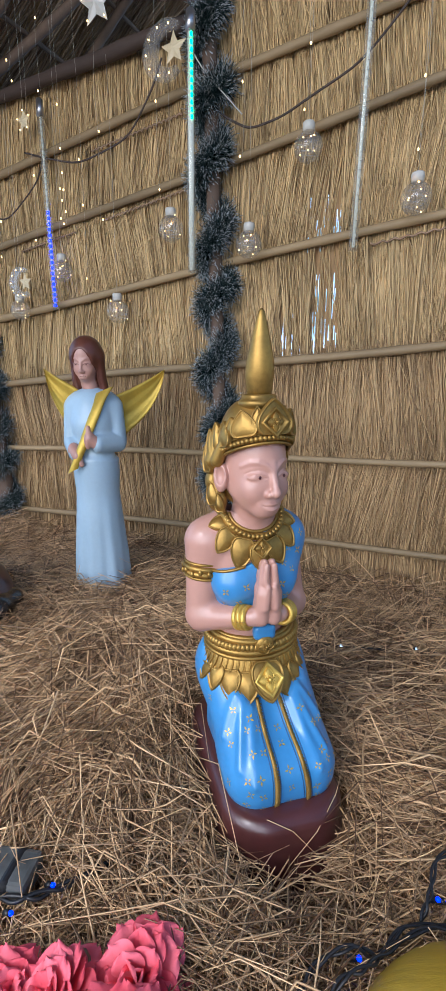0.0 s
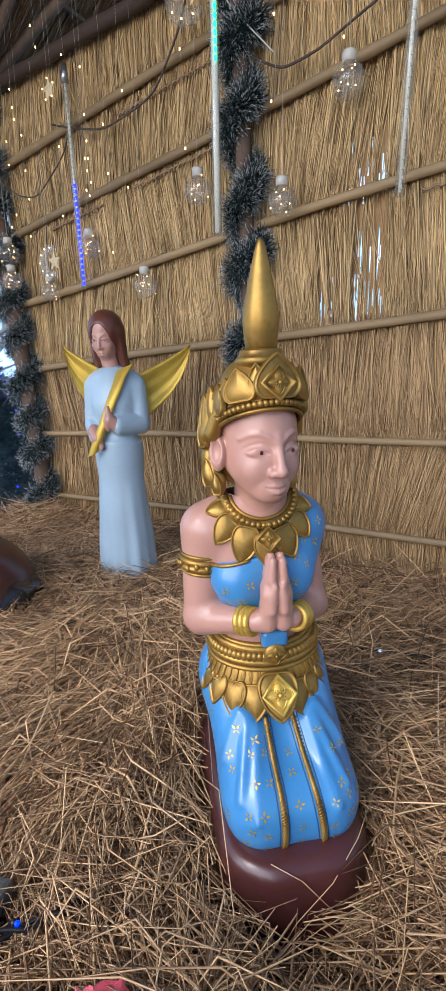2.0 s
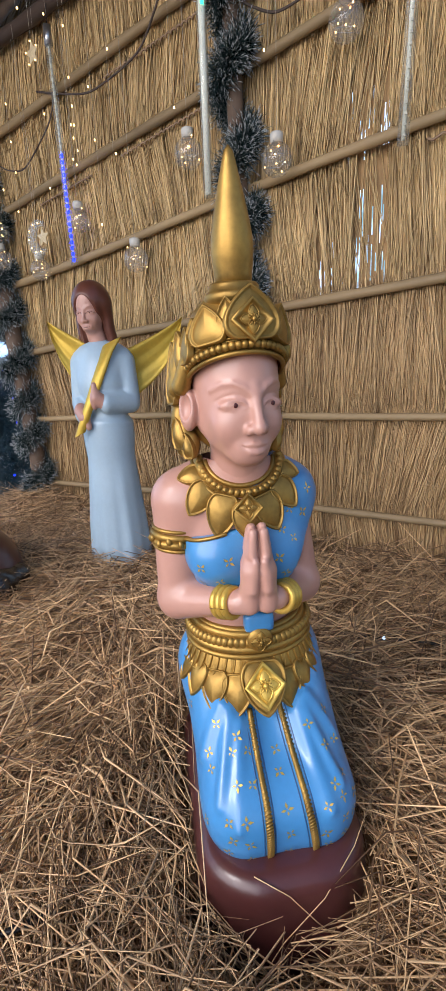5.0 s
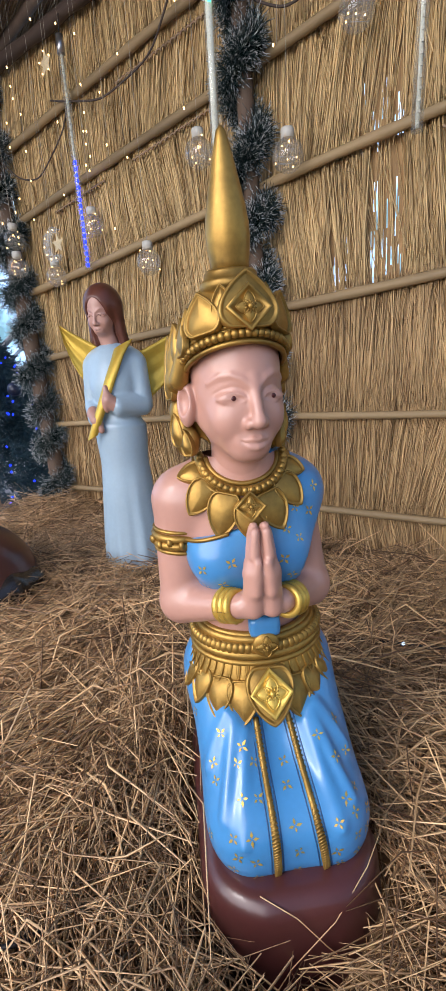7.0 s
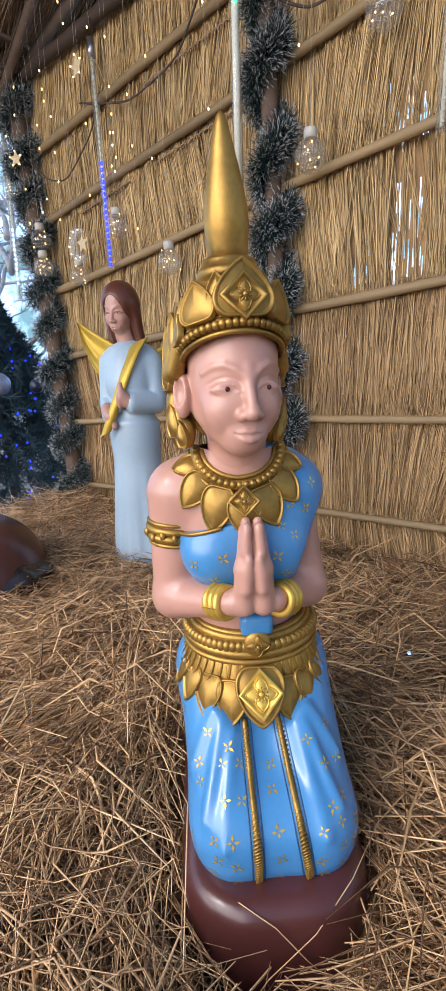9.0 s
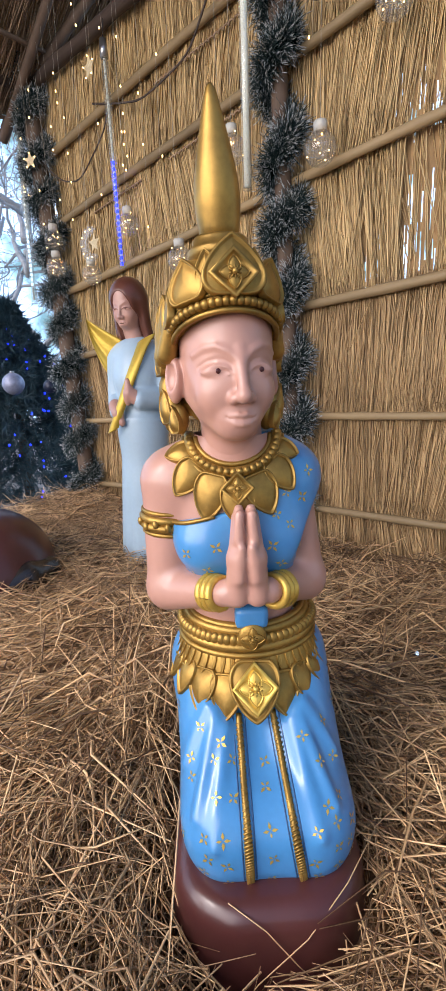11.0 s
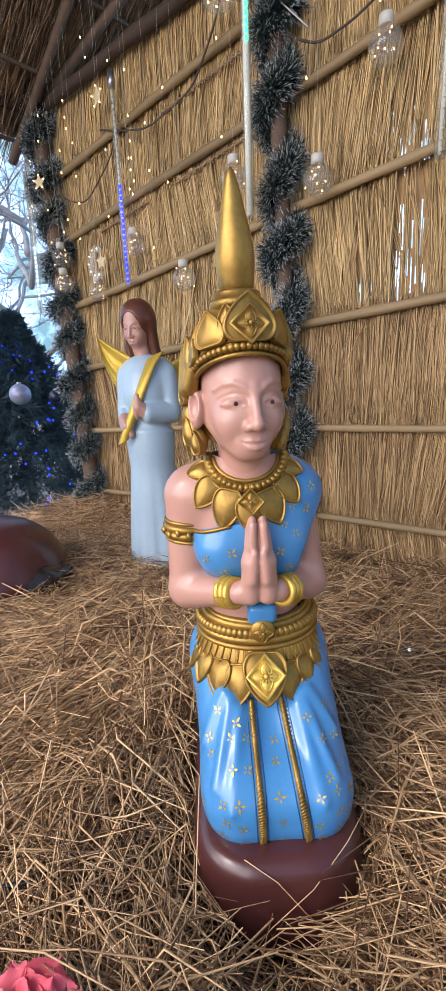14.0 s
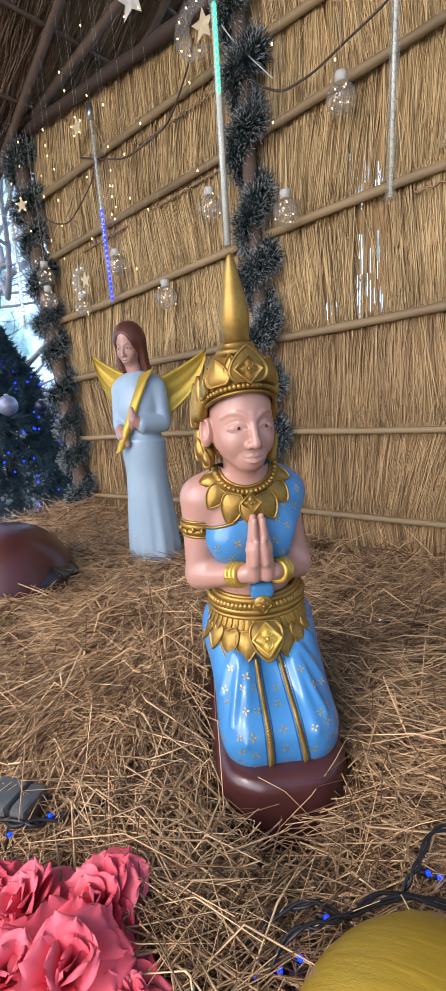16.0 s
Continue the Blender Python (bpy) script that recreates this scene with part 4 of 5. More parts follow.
    for k in range(10):
        a = math.pi * (0.85 + 0.13 * k)
        B.add(*ball((-0.0825 + 0.0348 * math.cos(a), 0.0275 + 0.0345 * math.sin(a), 0.3685 + 0.002 * (-1) ** k), (0.004, 0.004, 0.0055), 5, 8), GOLD)
    for s, wx in ((-1, -0.033), (1, 0.035)):
        ax = np.array((s * -0.62, -0.75, 0.2))
        ax /= np.linalg.norm(ax)
        e1 = np.cross(ax, (0, 0, 1))
        e1 /= np.linalg.norm(e1)
        e2 = np.cross(ax, e1)
        for k in (0, 1, 2):
            B.add(*ring(np.array((wx, -0.037, 0.3005)) + ax * 0.0080 * (k - 1), 0.0172 - 0.0006 * k, (e1, e2), 0.0046), LIT_LEAF_GOLD)
    # Blue tab at the belly
    B.add(*box((0.006, -0.026, 0.265), (0.038, 0.018, 0.026), 0.007), BLUE)
    # Belt: hoops, pleated collar, leaves and the front shield
    for z, rx, ry, rr in ((0.2545, 0.0675, 0.0525, 0.0045), (0.2500, 0.071, 0.055, 0.006), (0.2435, 0.076, 0.059, 0.0062), (0.2335, 0.079, 0.0615, 0.0062), (0.224, 0.082, 0.063, 0.004)):
        B.add(*tube(band(0.004, 0.032, rx, ry, z, rr, 0.1), rr, 8), GOLD)
    for k in range(44):
        a = math.pi * (0.86 + 1.28 * k / 43)
        B.add(*ball((0.004 + 0.0805 * math.cos(a), 0.032 + 0.0625 * math.sin(a), 0.2425 + 0.0062 * math.sin(a)), (0.0065, 0.0045, 0.0075), 5, 8), GOLD)
    for k in range(30):
        a = math.pi * (0.88 + 1.24 * k / 29)
        ca, sa = math.cos(a), math.sin(a)
        B.add(*plate(0.017, 0.036, (0.004 + 0.083 * ca, 0.032 + 0.066 * sa, 0.211 + 0.006 * sa), (ca, sa, 0.4), (ca * 0.2, sa * 0.2, -1), 0.001, 0.0018, 0.3), GOLD)
    B.add(*tube(band(0.004, 0.032, 0.0890, 0.0725, 0.1965, 0, 0.1), 0.0028, 8), GOLD)
    for a, w, h, z in ((190, 0.034, 0.042, 0.186), (209, 0.036, 0.046, 0.182), (229, 0.040, 0.050, 0.178), (250, 0.042, 0.052, 0.176), (293, 0.042, 0.052, 0.176), (314, 0.040, 0.050, 0.178), (333, 0.036, 0.046, 0.182), (350, 0.034, 0.042, 0.186), (165, 0.034, 0.042, 0.19), (15, 0.034, 0.042, 0.19)):
        ca, sa = math.cos(radians(a)), math.sin(radians(a))
        B.add(*plate(w, h, (0.004 + 0.089 * ca, 0.030 + 0.081 * sa, z), (ca, sa, 0.5), (ca * 0.2, sa * 0.45, -1), 0.004, 0.0024, 1.6), GOLD)
    p = np.array((0.006, -0.052, 0.186))
    B.add(*plate(0.058, 0.068, p, (0.02, -1, 0.62), (0, -0.62, -1), 0.002, 0.003), GOLD)
    # Brighter gold here puts the shield's yellow reflection into the colour.
    diamond(B, p + (0, -0.004, 0.006), (0.02, -1, 0.62), (0, 0.62, 1), 0.029, LIT_LEAF_GOLD)
    B.add(*ball((0.006, -0.033, 0.2425), (0.0165, 0.006, 0.0165), 8, 20), GOLD)
    flower(B, (0.006, -0.0385, 0.2425), (0, -1, 0.05), np.array((0, 0.05, 1.0)), 0.026, GOLD)
    # Middle panel: two rope braids and fine edges
    for u0, u1 in ((-0.014, -0.011), (0.025, 0.043)):
        line = [front_of(kneel_skirt_plain, u0 + (u1 - u0) * t, 0.158 - 0.130 * t)[0] for t in np.linspace(0, 1, 40)]
        B.add(*tube(line, 0.0036, 8), GOLD)
        for k in range(2, 39):
            q, q2 = np.array(line[k]), np.array(line[k - 1])
            d = q - q2
            d /= np.linalg.norm(d)
            side = np.cross(d, (0, -1, 0.3))
            B.add(*tube([q - side * 0.0042 + (0, -0.0026, 0.001), q + side * 0.0042 + d * 0.003 + (0, -0.0026, 0.001)], 0.0014, 5), GOLD)
        for o in (-0.0065, 0.0065):
            line2 = [front_of(kneel_skirt_plain, u0 + (u1 - u0) * t + o, 0.158 - 0.130 * t)[0] for t in np.linspace(0, 1, 24)]
            B.add(*tube(line2, 0.0009, 5), LINE)
    # Four-petalled gold flecks on the cloth
    rr = random.Random(3)
    spots = []
    for z in (0.148, 0.125, 0.103, 0.080, 0.058, 0.036):
        for u in (-0.078, -0.052, -0.032, 0.014, 0.060, 0.080, 0.100):
            shift = 0.012 if int(z * 1000) % 2 else 0.0
            spots.append((kneel_skirt, u + (shift if abs(u - 0.014) > 0.01 else 0) - 0.004 + rr.uniform(-0.004, 0.004), z + rr.uniform(-0.006, 0.006)))
    for u, z in ((-0.062, 0.345), (-0.040, 0.325), (-0.030, 0.352), (-0.058, 0.318), (0.030, 0.352), (0.050, 0.372), (0.060, 0.345), (0.040, 0.330), (0.066, 0.398), (0.074, 0.425), (0.048, 0.405), (0.036, 0.384), (0.020, 0.322)):
        spots.append((kneel_blue_top, u, z))
    for fun, u, z in spots:
        p, n = front_of(fun, u, z)
        if n[1] > -0.2 or p[1] > 0.06:
            continue
        t = np.array((0, 0, 1.0)) - n * n[2]
        t /= np.linalg.norm(t)
        s = np.cross(t, n)
        turn = rr.uniform(0, 1.5)
        for k in range(4):
            a = turn + math.pi / 2 * k
            d = t * math.cos(a) + s * math.sin(a)
            e = np.cross(n, d)
            w = rr.uniform(0.7, 1.1)
            q = p + n * 0.0006
            B.add([q + d * 0.001, q + d * 0.004 + e * 0.0016 * w, q + d * 0.0078 * w, q + d * 0.004 - e * 0.0016 * w], [(0, 1, 2, 3)], LIT_LEAF_GOLD)
    ob = B.object("kneeling_statue")
    ob.matrix_basis = pose(-0.28, 0.70, 0, 0, 0, 42)
    return tagged(ob, "painted kneeling statue with gold crown, blue dress and joined palms", "statue")


kneeling_statue()


# ---- standing winged figure ----
def angel_robe(P):
    d = blend([cap(P, (0, 0.0, 0.60), (0, 0.0, 0.42), 0.062, 0.066), cap(P, (-0.052, 0.005, 0.612), (0.052, 0.005, 0.612), 0.038, 0.038), ell(P, (0, -0.012, 0.555), (0.075, 0.06, 0.06))], 0.03)
    z = P[..., 2]
    r = 0.078 + 0.024 * np.clip((0.42 - z) / 0.44, 0, 1) ** 1.2
    a = np.arctan2(P[..., 1], P[..., 0])
    r = r + (0.0045 * np.sin(a * 7 + 0.6) + 0.002 * np.sin(a * 13)) * np.clip((0.36 - z) / 0.36, 0, 1)
    skirt = np.maximum(np.hypot(P[..., 0], P[..., 1] * 1.22) - r, np.maximum(z - 0.44, -0.03 - z))
    d = smin(d, skirt, 0.05)
    arms = [cap(P, (-0.078, 0.005, 0.605), (-0.088, 0.0, 0.505), 0.031, 0.028), cap(P, (-0.088, -0.002, 0.50), (-0.055, -0.062, 0.475), 0.028, 0.024),
            cap(P, (0.078, 0.005, 0.605), (0.088, 0.0, 0.510), 0.031, 0.030), cap(P, (0.088, -0.004, 0.502), (0.035, -0.070, 0.502), 0.031, 0.026)]
    return smin(d, np.minimum.reduce(arms), 0.014)


ANGEL_HEAD = 0.72


def angel_face_at(q):
    """From the kneeling figure's head to the angel's smaller one."""
    return (np.asarray(q, float) - (-0.003, -0.010, 0.535)) * ANGEL_HEAD + (0, -0.010, 0.738)


def angel_skin(P):
    Q = (P - np.array((0, -0.010, 0.738), np.float32)) / ANGEL_HEAD + np.array((-0.003, -0.010, 0.535), np.float32)
    d = np.maximum(kneel_head(Q.astype(np.float32)) * ANGEL_HEAD, ell(P, (0, -0.012, 0.738), (0.0395, 0.056, 0.056)))
    d = smin(d, cap(P, (0, 0.0, 0.64), (0, -0.006, 0.70), 0.027, 0.024), 0.012)
    palms = blend([cap(P, (0.034, -0.072, 0.500), (0.008, -0.088, 0.520), 0.021, 0.017), cap(P, (0.008, -0.088, 0.520), (0.004, -0.088, 0.550), 0.014, 0.008), ell(P, (0.0, -0.086, 0.510), (0.012, 0.014, 0.022))], 0.008)
    palm2 = blend([cap(P, (-0.060, -0.062, 0.485), (-0.042, -0.080, 0.470), 0.021, 0.018), cap(P, (-0.042, -0.080, 0.470), (-0.028, -0.084, 0.445), 0.015, 0.010)], 0.008)
    return np.minimum(d, np.minimum(palms, palm2))


def angel_hair(P):
    d = blend([ell(P, (0, 0.003, 0.758), (0.0505, 0.055, 0.052)), cap(P, (-0.036, 0.004, 0.75), (-0.042, 0.006, 0.668), 0.017, 0.014), cap(P, (0.036, 0.004, 0.75), (0.042, 0.006, 0.652), 0.019, 0.015), cap(P, (0, 0.03, 0.75), (0, 0.036, 0.64), 0.038, 0.034)], 0.016)
    face = ell(P, (0.0, -0.066, 0.722), (0.0330, 0.054, 0.060))
    d = -smin(-d, face, 0.006)
    return d - 0.0015 * np.sin(P[..., 0] * 420) * np.clip((0.78 - P[..., 2]) / 0.1, 0, 1)


def wing(side):
    """A curved plate that sweeps up and back to a point."""
    rows, cols = 22, 14
    front, back = [], []
    for i in range(rows):
        t = i / (rows - 1)
        spine = np.array((side * (0.030 + (0.170 if side > 0 else 0.150) * t), 0.050 + 0.012 * t, 0.612 + 0.085 * t + 0.020 * t * t))
        width = ((0.125 if side > 0 else 0.15) - 0.035 * t) * (1 - t ** 5) ** 0.7 + 0.002
        for j in range(cols):
            s = j / (cols - 1)
            p = spine + np.array((side * -0.02 * s * (1 - t), 0.012 * math.sin(s * 3.1), -width * s + 0.025 * (1 - t) * (1 - s)))
            thick = 0.0075 * math.sin(math.pi * min(1, 0.12 + 0.8 * s)) * (1 - 0.6 * t) + 0.001
            groove = 0.0012 * math.sin(s * 19)
            front.append(p - (0, thick + groove, 0))
            back.append(p + (0, thick, 0))
    v = np.array(front + back)
    f = grid_faces(rows, cols, False)
    m = rows * cols
    f += [tuple(k + m for k in q[::-1]) for q in f]
    rim = [j for j in range(cols)] + [i * cols + cols - 1 for i in range(1, rows)] + [(rows - 1) * cols + j for j in range(cols - 2, -1, -1)] + [i * cols for i in range(rows - 2, 0, -1)]
    f += [(rim[k], rim[k] + m, rim[(k + 1) % len(rim)] + m, rim[(k + 1) % len(rim)]) for k in range(len(rim))]
    return v, f


def slim(v):
    """Narrow shoulders and arms, unchanged head."""
    v = np.array(v, float)
    v[:, 0] *= 1 - 0.14 * np.clip((0.67 - v[:, 2]) / 0.04, 0, 1) * np.clip((v[:, 2] - 0.05) / 0.3, 0.35, 1)
    return v


def angel_turn(v):
    """The head looks down and aside; the palms stay."""
    v = slim(v)
    k = np.clip((v[:, 2] - 0.635) / 0.05, 0, 1)
    a = -radians(7) * k
    x, y, z = v[:, 0], v[:, 1], v[:, 2]
    x, y = x * np.cos(a) - y * np.sin(a) - 0.008 * k, x * np.sin(a) + y * np.cos(a)
    b = radians(11) * k
    z0 = 0.68
    return np.stack([x, y * np.cos(b) - (z - z0) * np.sin(b), z0 + y * np.sin(b) + (z - z0) * np.cos(b)], 1)


def angel_statue():
    B = Build()
    F = Field((-0.14, -0.12, -0.04), (0.14, 0.11, 0.67), 0.0042)
    v, f = F.mesh(angel_robe(F.P))
    B.add(slim(v), f, PALE)
    F = Field((-0.09, -0.12, 0.41), (0.07, 0.05, 0.81), 0.0021)
    v, f = F.mesh(angel_skin(F.P))
    B.add(angel_turn(v), f, SKIN)
    F = Field((-0.08, -0.08, 0.59), (0.08, 0.09, 0.84), 0.003)
    v, f = F.mesh(angel_hair(F.P))
    B.add(angel_turn(v), f, HAIR)
    for s in (-1, 1):
        v, f = wing(s)
        c, q = math.cos(radians(16)), math.sin(radians(16))
        B.add(np.stack([v[:, 0] * c - v[:, 1] * q + 0.045, v[:, 0] * q + v[:, 1] * c - 0.02, v[:, 2]], 1), f, WING)
    # Gold sash over the shoulder, held in front
    top, mid, low = np.array((0.050, -0.030, 0.656)), np.array((0.020, -0.090, 0.56)), np.array((-0.060, -0.082, 0.425))
    rows = []
    for t in np.linspace(0, 1, 24):
        c = (1 - t) ** 2 * top + 2 * t * (1 - t) * mid + t * t * low
        w = 0.030 * (1 - 0.3 * t)
        for a in np.linspace(0, 2 * math.pi, 12, endpoint=False):
            rows.append(c + np.array((math.cos(a) * w * 0.93, math.sin(a) * 0.009 - 0.006, math.cos(a) * w * 0.36)))
    B.add(slim(rows), grid_faces(24, 12), WING)
    H = Build()
    for s in (-1, 1):
        H.add(*tube([angel_face_at(on_face(s * u - 0.003, z) + (0, -q - 0.0004, 0)) for u, z, q in UPPER_LID], 0.0005, 5), HAIR)
        H.add(*ball(angel_face_at(on_face(s * 0.0225 - 0.003, 0.5328) + (0, -0.0006, 0)), (0.0021, 0.0010, 0.0019), 5, 8), HAIR)
    H.add(*tube([angel_face_at((u - 0.003, -0.0672 + 34 * u * u, 0.4858 + 9 * u * u)) for u in np.linspace(-0.016, 0.016, 9)], 0.0007, 5), HAIR)
    B.merge(H, angel_turn)
    ob = B.object("angel_statue")
    ob.matrix_basis = pose(-1.055, 1.219, -0.054, 0, 0, 26) @ Matrix.Diagonal((1, 1, 1.062, 1))
    return tagged(ob, "standing angel statue in pale blue robe with golden wings", "statue")


angel_statue()


# ---- hanging lights ----
def hang_wire(top, drop=0.0):
    return tube([(0, 0, drop), (0.002, 0.001, (top + drop) / 2), (0, 0, top)], 0.0006, 5)


def ball_light(at, top, r=0.042, lit=7, seed=0):
    ob = thing("ball_light", at)
    part("globe", ball((0, 0, 0), r, 16, 24), GLASS, ob, "clear plastic globe").visible_shadow = True
    part("cap", lathe([(0.012, r * 0.93), (0.0175, r * 0.95), (0.018, r + 0.018), (0.016, r + 0.022), (0.004, r + 0.023)], 16), CAP, ob, "frosted white cap")
    part("wire", hang_wire(top - at[2], r + 0.02), WIRE, ob)
    rr = random.Random(seed)
    coil = [(0.6 * r * math.sin(k * 1.9 + seed), 0.6 * r * math.cos(k * 2.3 + seed), r * (0.9 - 1.6 * k / 13)) for k in range(14)]
    curl = part("led_wire", tube(coil, 0.0006, 4), STEEL, ob)
    for k in range(lit):
        p = coil[(k * 2 + seed) % 14]
        part("led", ball(p, 0.0026, 4, 6), WARM, curl)
    return tagged(ob, "clear globe light with tiny warm leds and frosted cap", "hanging light", group="hanging globe lights")


for k, (x, y, z, top) in enumerate(((-0.487, 1.575, 1.345, 1.95), (-0.172, 1.575, 1.162, 1.95), (-0.96, 1.56, 1.178, 1.75), (-0.675, 1.575, 1.10, 1.95), (-1.21, 1.57, 0.926, 1.75),
                                    (-1.945, 1.56, 1.13, 1.72), (-1.93, 1.55, 1.02, 1.72), (-1.735, 1.585, 0.962, 1.72), (-1.50, 1.60, 1.10, 1.72), (-2.15, 1.58, 1.36, 1.72))):
    ball_light((x, y, z), top, 0.042 if k < 5 else 0.04, 8, k)


def star_mesh(r, inner, depth):
    v, f = [(0, -depth, 0), (0, depth, 0)], []
    for k in range(10):
        a = math.pi / 2 + math.pi * k / 5
        q = r if k % 2 == 0 else inner
        v.append((q * math.cos(a), 0, q * math.sin(a)))
    for k in range(10):
        a, b = 2 + k, 2 + (k + 1) % 10
        f += [(0, a, b), (1, b, a)]
    return v, f


def star_light(at, r, top, seed, dim=False):
    ob = thing("star_light", at, -15 + seed * 9)
    part("star", star_mesh(r, r * 0.45, r * 0.16), CAP if dim else WARM_SOFT, ob, smooth=False)
    part("wire", hang_wire(top - at[2], r), WIRE, ob)
    for k in range(5):
        a = math.pi / 2 + 2 * math.pi * k / 5
        part("led", ball((r * 0.8 * math.cos(a), -r * 0.1, r * 0.8 * math.sin(a)), 0.003, 4, 6), WARM, ob)
    return tagged(ob, "clear plastic star light glowing warm white on a wire", "hanging light", group="hanging star lights")


star_light((-1.617, 1.575, 1.638), 0.042, 2.02, 1)
star_light((-1.99, 1.52, 1.432), 0.034, 1.78, 4)
star_light((-1.20, 1.52, 1.865), 0.07, 2.2, 2, True)


def moon_light(at, r, top, seed):
    ob = thing("moon_light", at)
    v, n = [], 28
    for j in range(n):
        a = radians(50) + radians(260) * j / (n - 1)
        w = 0.02 * r / 0.08 + r * 0.42 * math.sin(math.pi * j / (n - 1))
        for rr_, yy in ((r, -0.006), (r, 0.006), (r - w, 0.006), (r - w, -0.006)):
            v.append((rr_ * math.cos(a), yy, rr_ * math.sin(a)))
    part("crescent", (v, grid_faces(n, 4)), GLASS, ob, "clear plastic crescent", smooth=False)
    st = star_mesh(r * 0.58, r * 0.26, r * 0.1)
    part("star", ([(p[0] + r * 0.38, p[1], p[2]) for p in st[0]], st[1]), WARM_SOFT, ob, "glowing star inside the crescent", smooth=False)
    part("wire", hang_wire(top - at[2], r), WIRE, ob)
    for k in range(7):
        a = radians(75 + 210 * k / 6)
        part("led", ball((r * 0.82 * math.cos(a), -0.008, r * 0.82 * math.sin(a)), 0.003, 4, 6), WARM, ob)
    return tagged(ob, "clear crescent moon light with a small glowing star", "hanging light", group="hanging moon lights")


moon_light((-0.945, 1.525, 1.672), 0.082, 2.1, 0)
moon_light((-1.69, 1.56, 1.065), 0.062, 1.74, 1)


def tube_light(low, high, hook, colour, lit, label, strip_r=0.0045):
    low, high = np.array(low, float), np.array(high, float)
    ob = thing("tube_light", low)
    d = high - low
    length = np.linalg.norm(d)
    part("tube", tube([d * t for t in (0, 0.5, 0.93)], 0.0125, 14), ACRYLIC, ob, "clear acrylic tube")
    part("end_cap", tube([d * 0.925, d * 0.96, d], [0.0142, 0.0142, 0.012], 14), STEEL, ob, "grey end cap")
    strip = part("led_strip", tube([d * 0.01, d * 0.5, d * 0.92], strip_r, 8), STRIP, ob, "white led strip inside the tube")
    n = 34
    for k in range(n):
        t = 0.02 + 0.89 * k / (n - 1)
        on = lit[0] <= t <= lit[1]
        part("led", box(d * t + np.array((0.0035, -0.0045, 0)), (0.010, 0.006, 0.012) if on and colour is not CAP else (0.005, 0.004, 0.006)), colour if on else CAP, strip, smooth=False)
    end = np.array(hook) - low
    part("wire", tube([d, d * 0.5 + end * 0.5 + (0, 0, 0.03), end], 0.0015, 5), BLACK, ob)
    return tagged(ob, label, "tube light", group="falling-light tubes")


tube_light((-1.535, 1.585, 0.955), (-1.545, 1.59, 1.70), (-1.54, 1.60, 1.76), BLUE_LED, (0.0, 0.5), "clear hanging tube light with lower leds lit blue")
tube_light((-0.80, 1.42, 1.0), (-0.795, 1.42, 1.68), (-0.862, 1.565, 1.80), GREEN_LED, (0.60, 0.92), "clear hanging tube light with upper leds lit green", 0.0085)
tube_light((-0.322, 1.50, 1.03), (-0.302, 1.49, 1.80), (-0.30, 1.645, 1.90), CAP, (2, 2), "unlit clear hanging tube light")
tube_light((-2.27, 1.62, 0.93), (-2.225, 1.62, 1.70), (-2.13, 1.62, 1.77), WHITE_LED, (0.1, 0.4), "clear tube light hanging outside the corner post")


def fairy_string(x, y, top, drops):
    ob = thing("fairy_light_string", (x, y, top))
    low = min(drops)
    rr = random.Random(int(-x * 1000))
    pts = [(rr.uniform(-0.004, 0.004), rr.uniform(-0.003, 0.003), -(top - low) * k / 8) for k in range(9)]
    line = part("wire", tube(pts, 0.0005, 4), WIRE, ob)
    for z in drops:
        part("led", ball((rr.uniform(-0.012, 0.012), -0.003, z - top), (0.0028, 0.0028, 0.0045), 5, 7), WARM, line)
    return tagged(ob, "thin clear wire with tiny glowing warm leds", "fairy lights", group="fairy light strings")


FAIRY = [(-1.64, 1.58, 2.05, (1.83, 1.76)), (-1.50, 1.59, 2.05, (1.92, 1.70)), (-1.42, 1.60, 1.78, (1.64, 1.50, 1.42, 1.365, 1.29, 1.25)), (-1.44, 1.585, 1.60, (1.37, 1.33, 1.27)), (-1.57, 1.60, 1.72, (1.435, 1.21)), (-1.77, 1.60, 1.74, (1.52, 1.40, 1.30, 1.17)),
         (-1.86, 1.56, 1.74, (1.52, 1.44, 1.26)), (-2.0, 1.55, 1.80, (1.69, 1.60, 1.33, 1.2)), (-1.90, 1.58, 1.74, (1.22, 1.13)), (-1.25, 1.60, 1.76, (1.52, 1.24)), (-1.33, 1.59, 1.76, (1.45, 1.30, 1.05)), (-0.49, 1.57, 1.95, (1.60, 1.44)), (-0.172, 1.57, 1.95, (1.45, 1.28)), (-0.70, 1.58, 1.95, (1.56, 1.36)), (-1.0, 1.58, 1.76, (1.56, 1.30)), (-1.8, 1.5, 1.9, (1.68, 1.62, 1.58)), (-2.09, 1.52, 1.8, (1.66, 1.55))]
for x, y, top, drops in FAIRY:
    fairy_string(x, y if x > -0.9 else 1.552, top if x > -0.9 else roof_z(x) + 0.05, drops)


def cord(points, r, material, label):
    p = np.array(points, float)
    t = np.linspace(0, len(p) - 1, 8 * (len(p) - 1) + 1)
    fine = np.stack([np.interp(t, np.arange(len(p)), p[:, k]) for k in range(3)], 1)
    for _ in range(6):
        fine[1:-1] = (fine[:-2] + 2 * fine[1:-1] + fine[2:]) / 4
    return tagged(part("cord", tube(fine, r, 6), material, None), label, "cord")


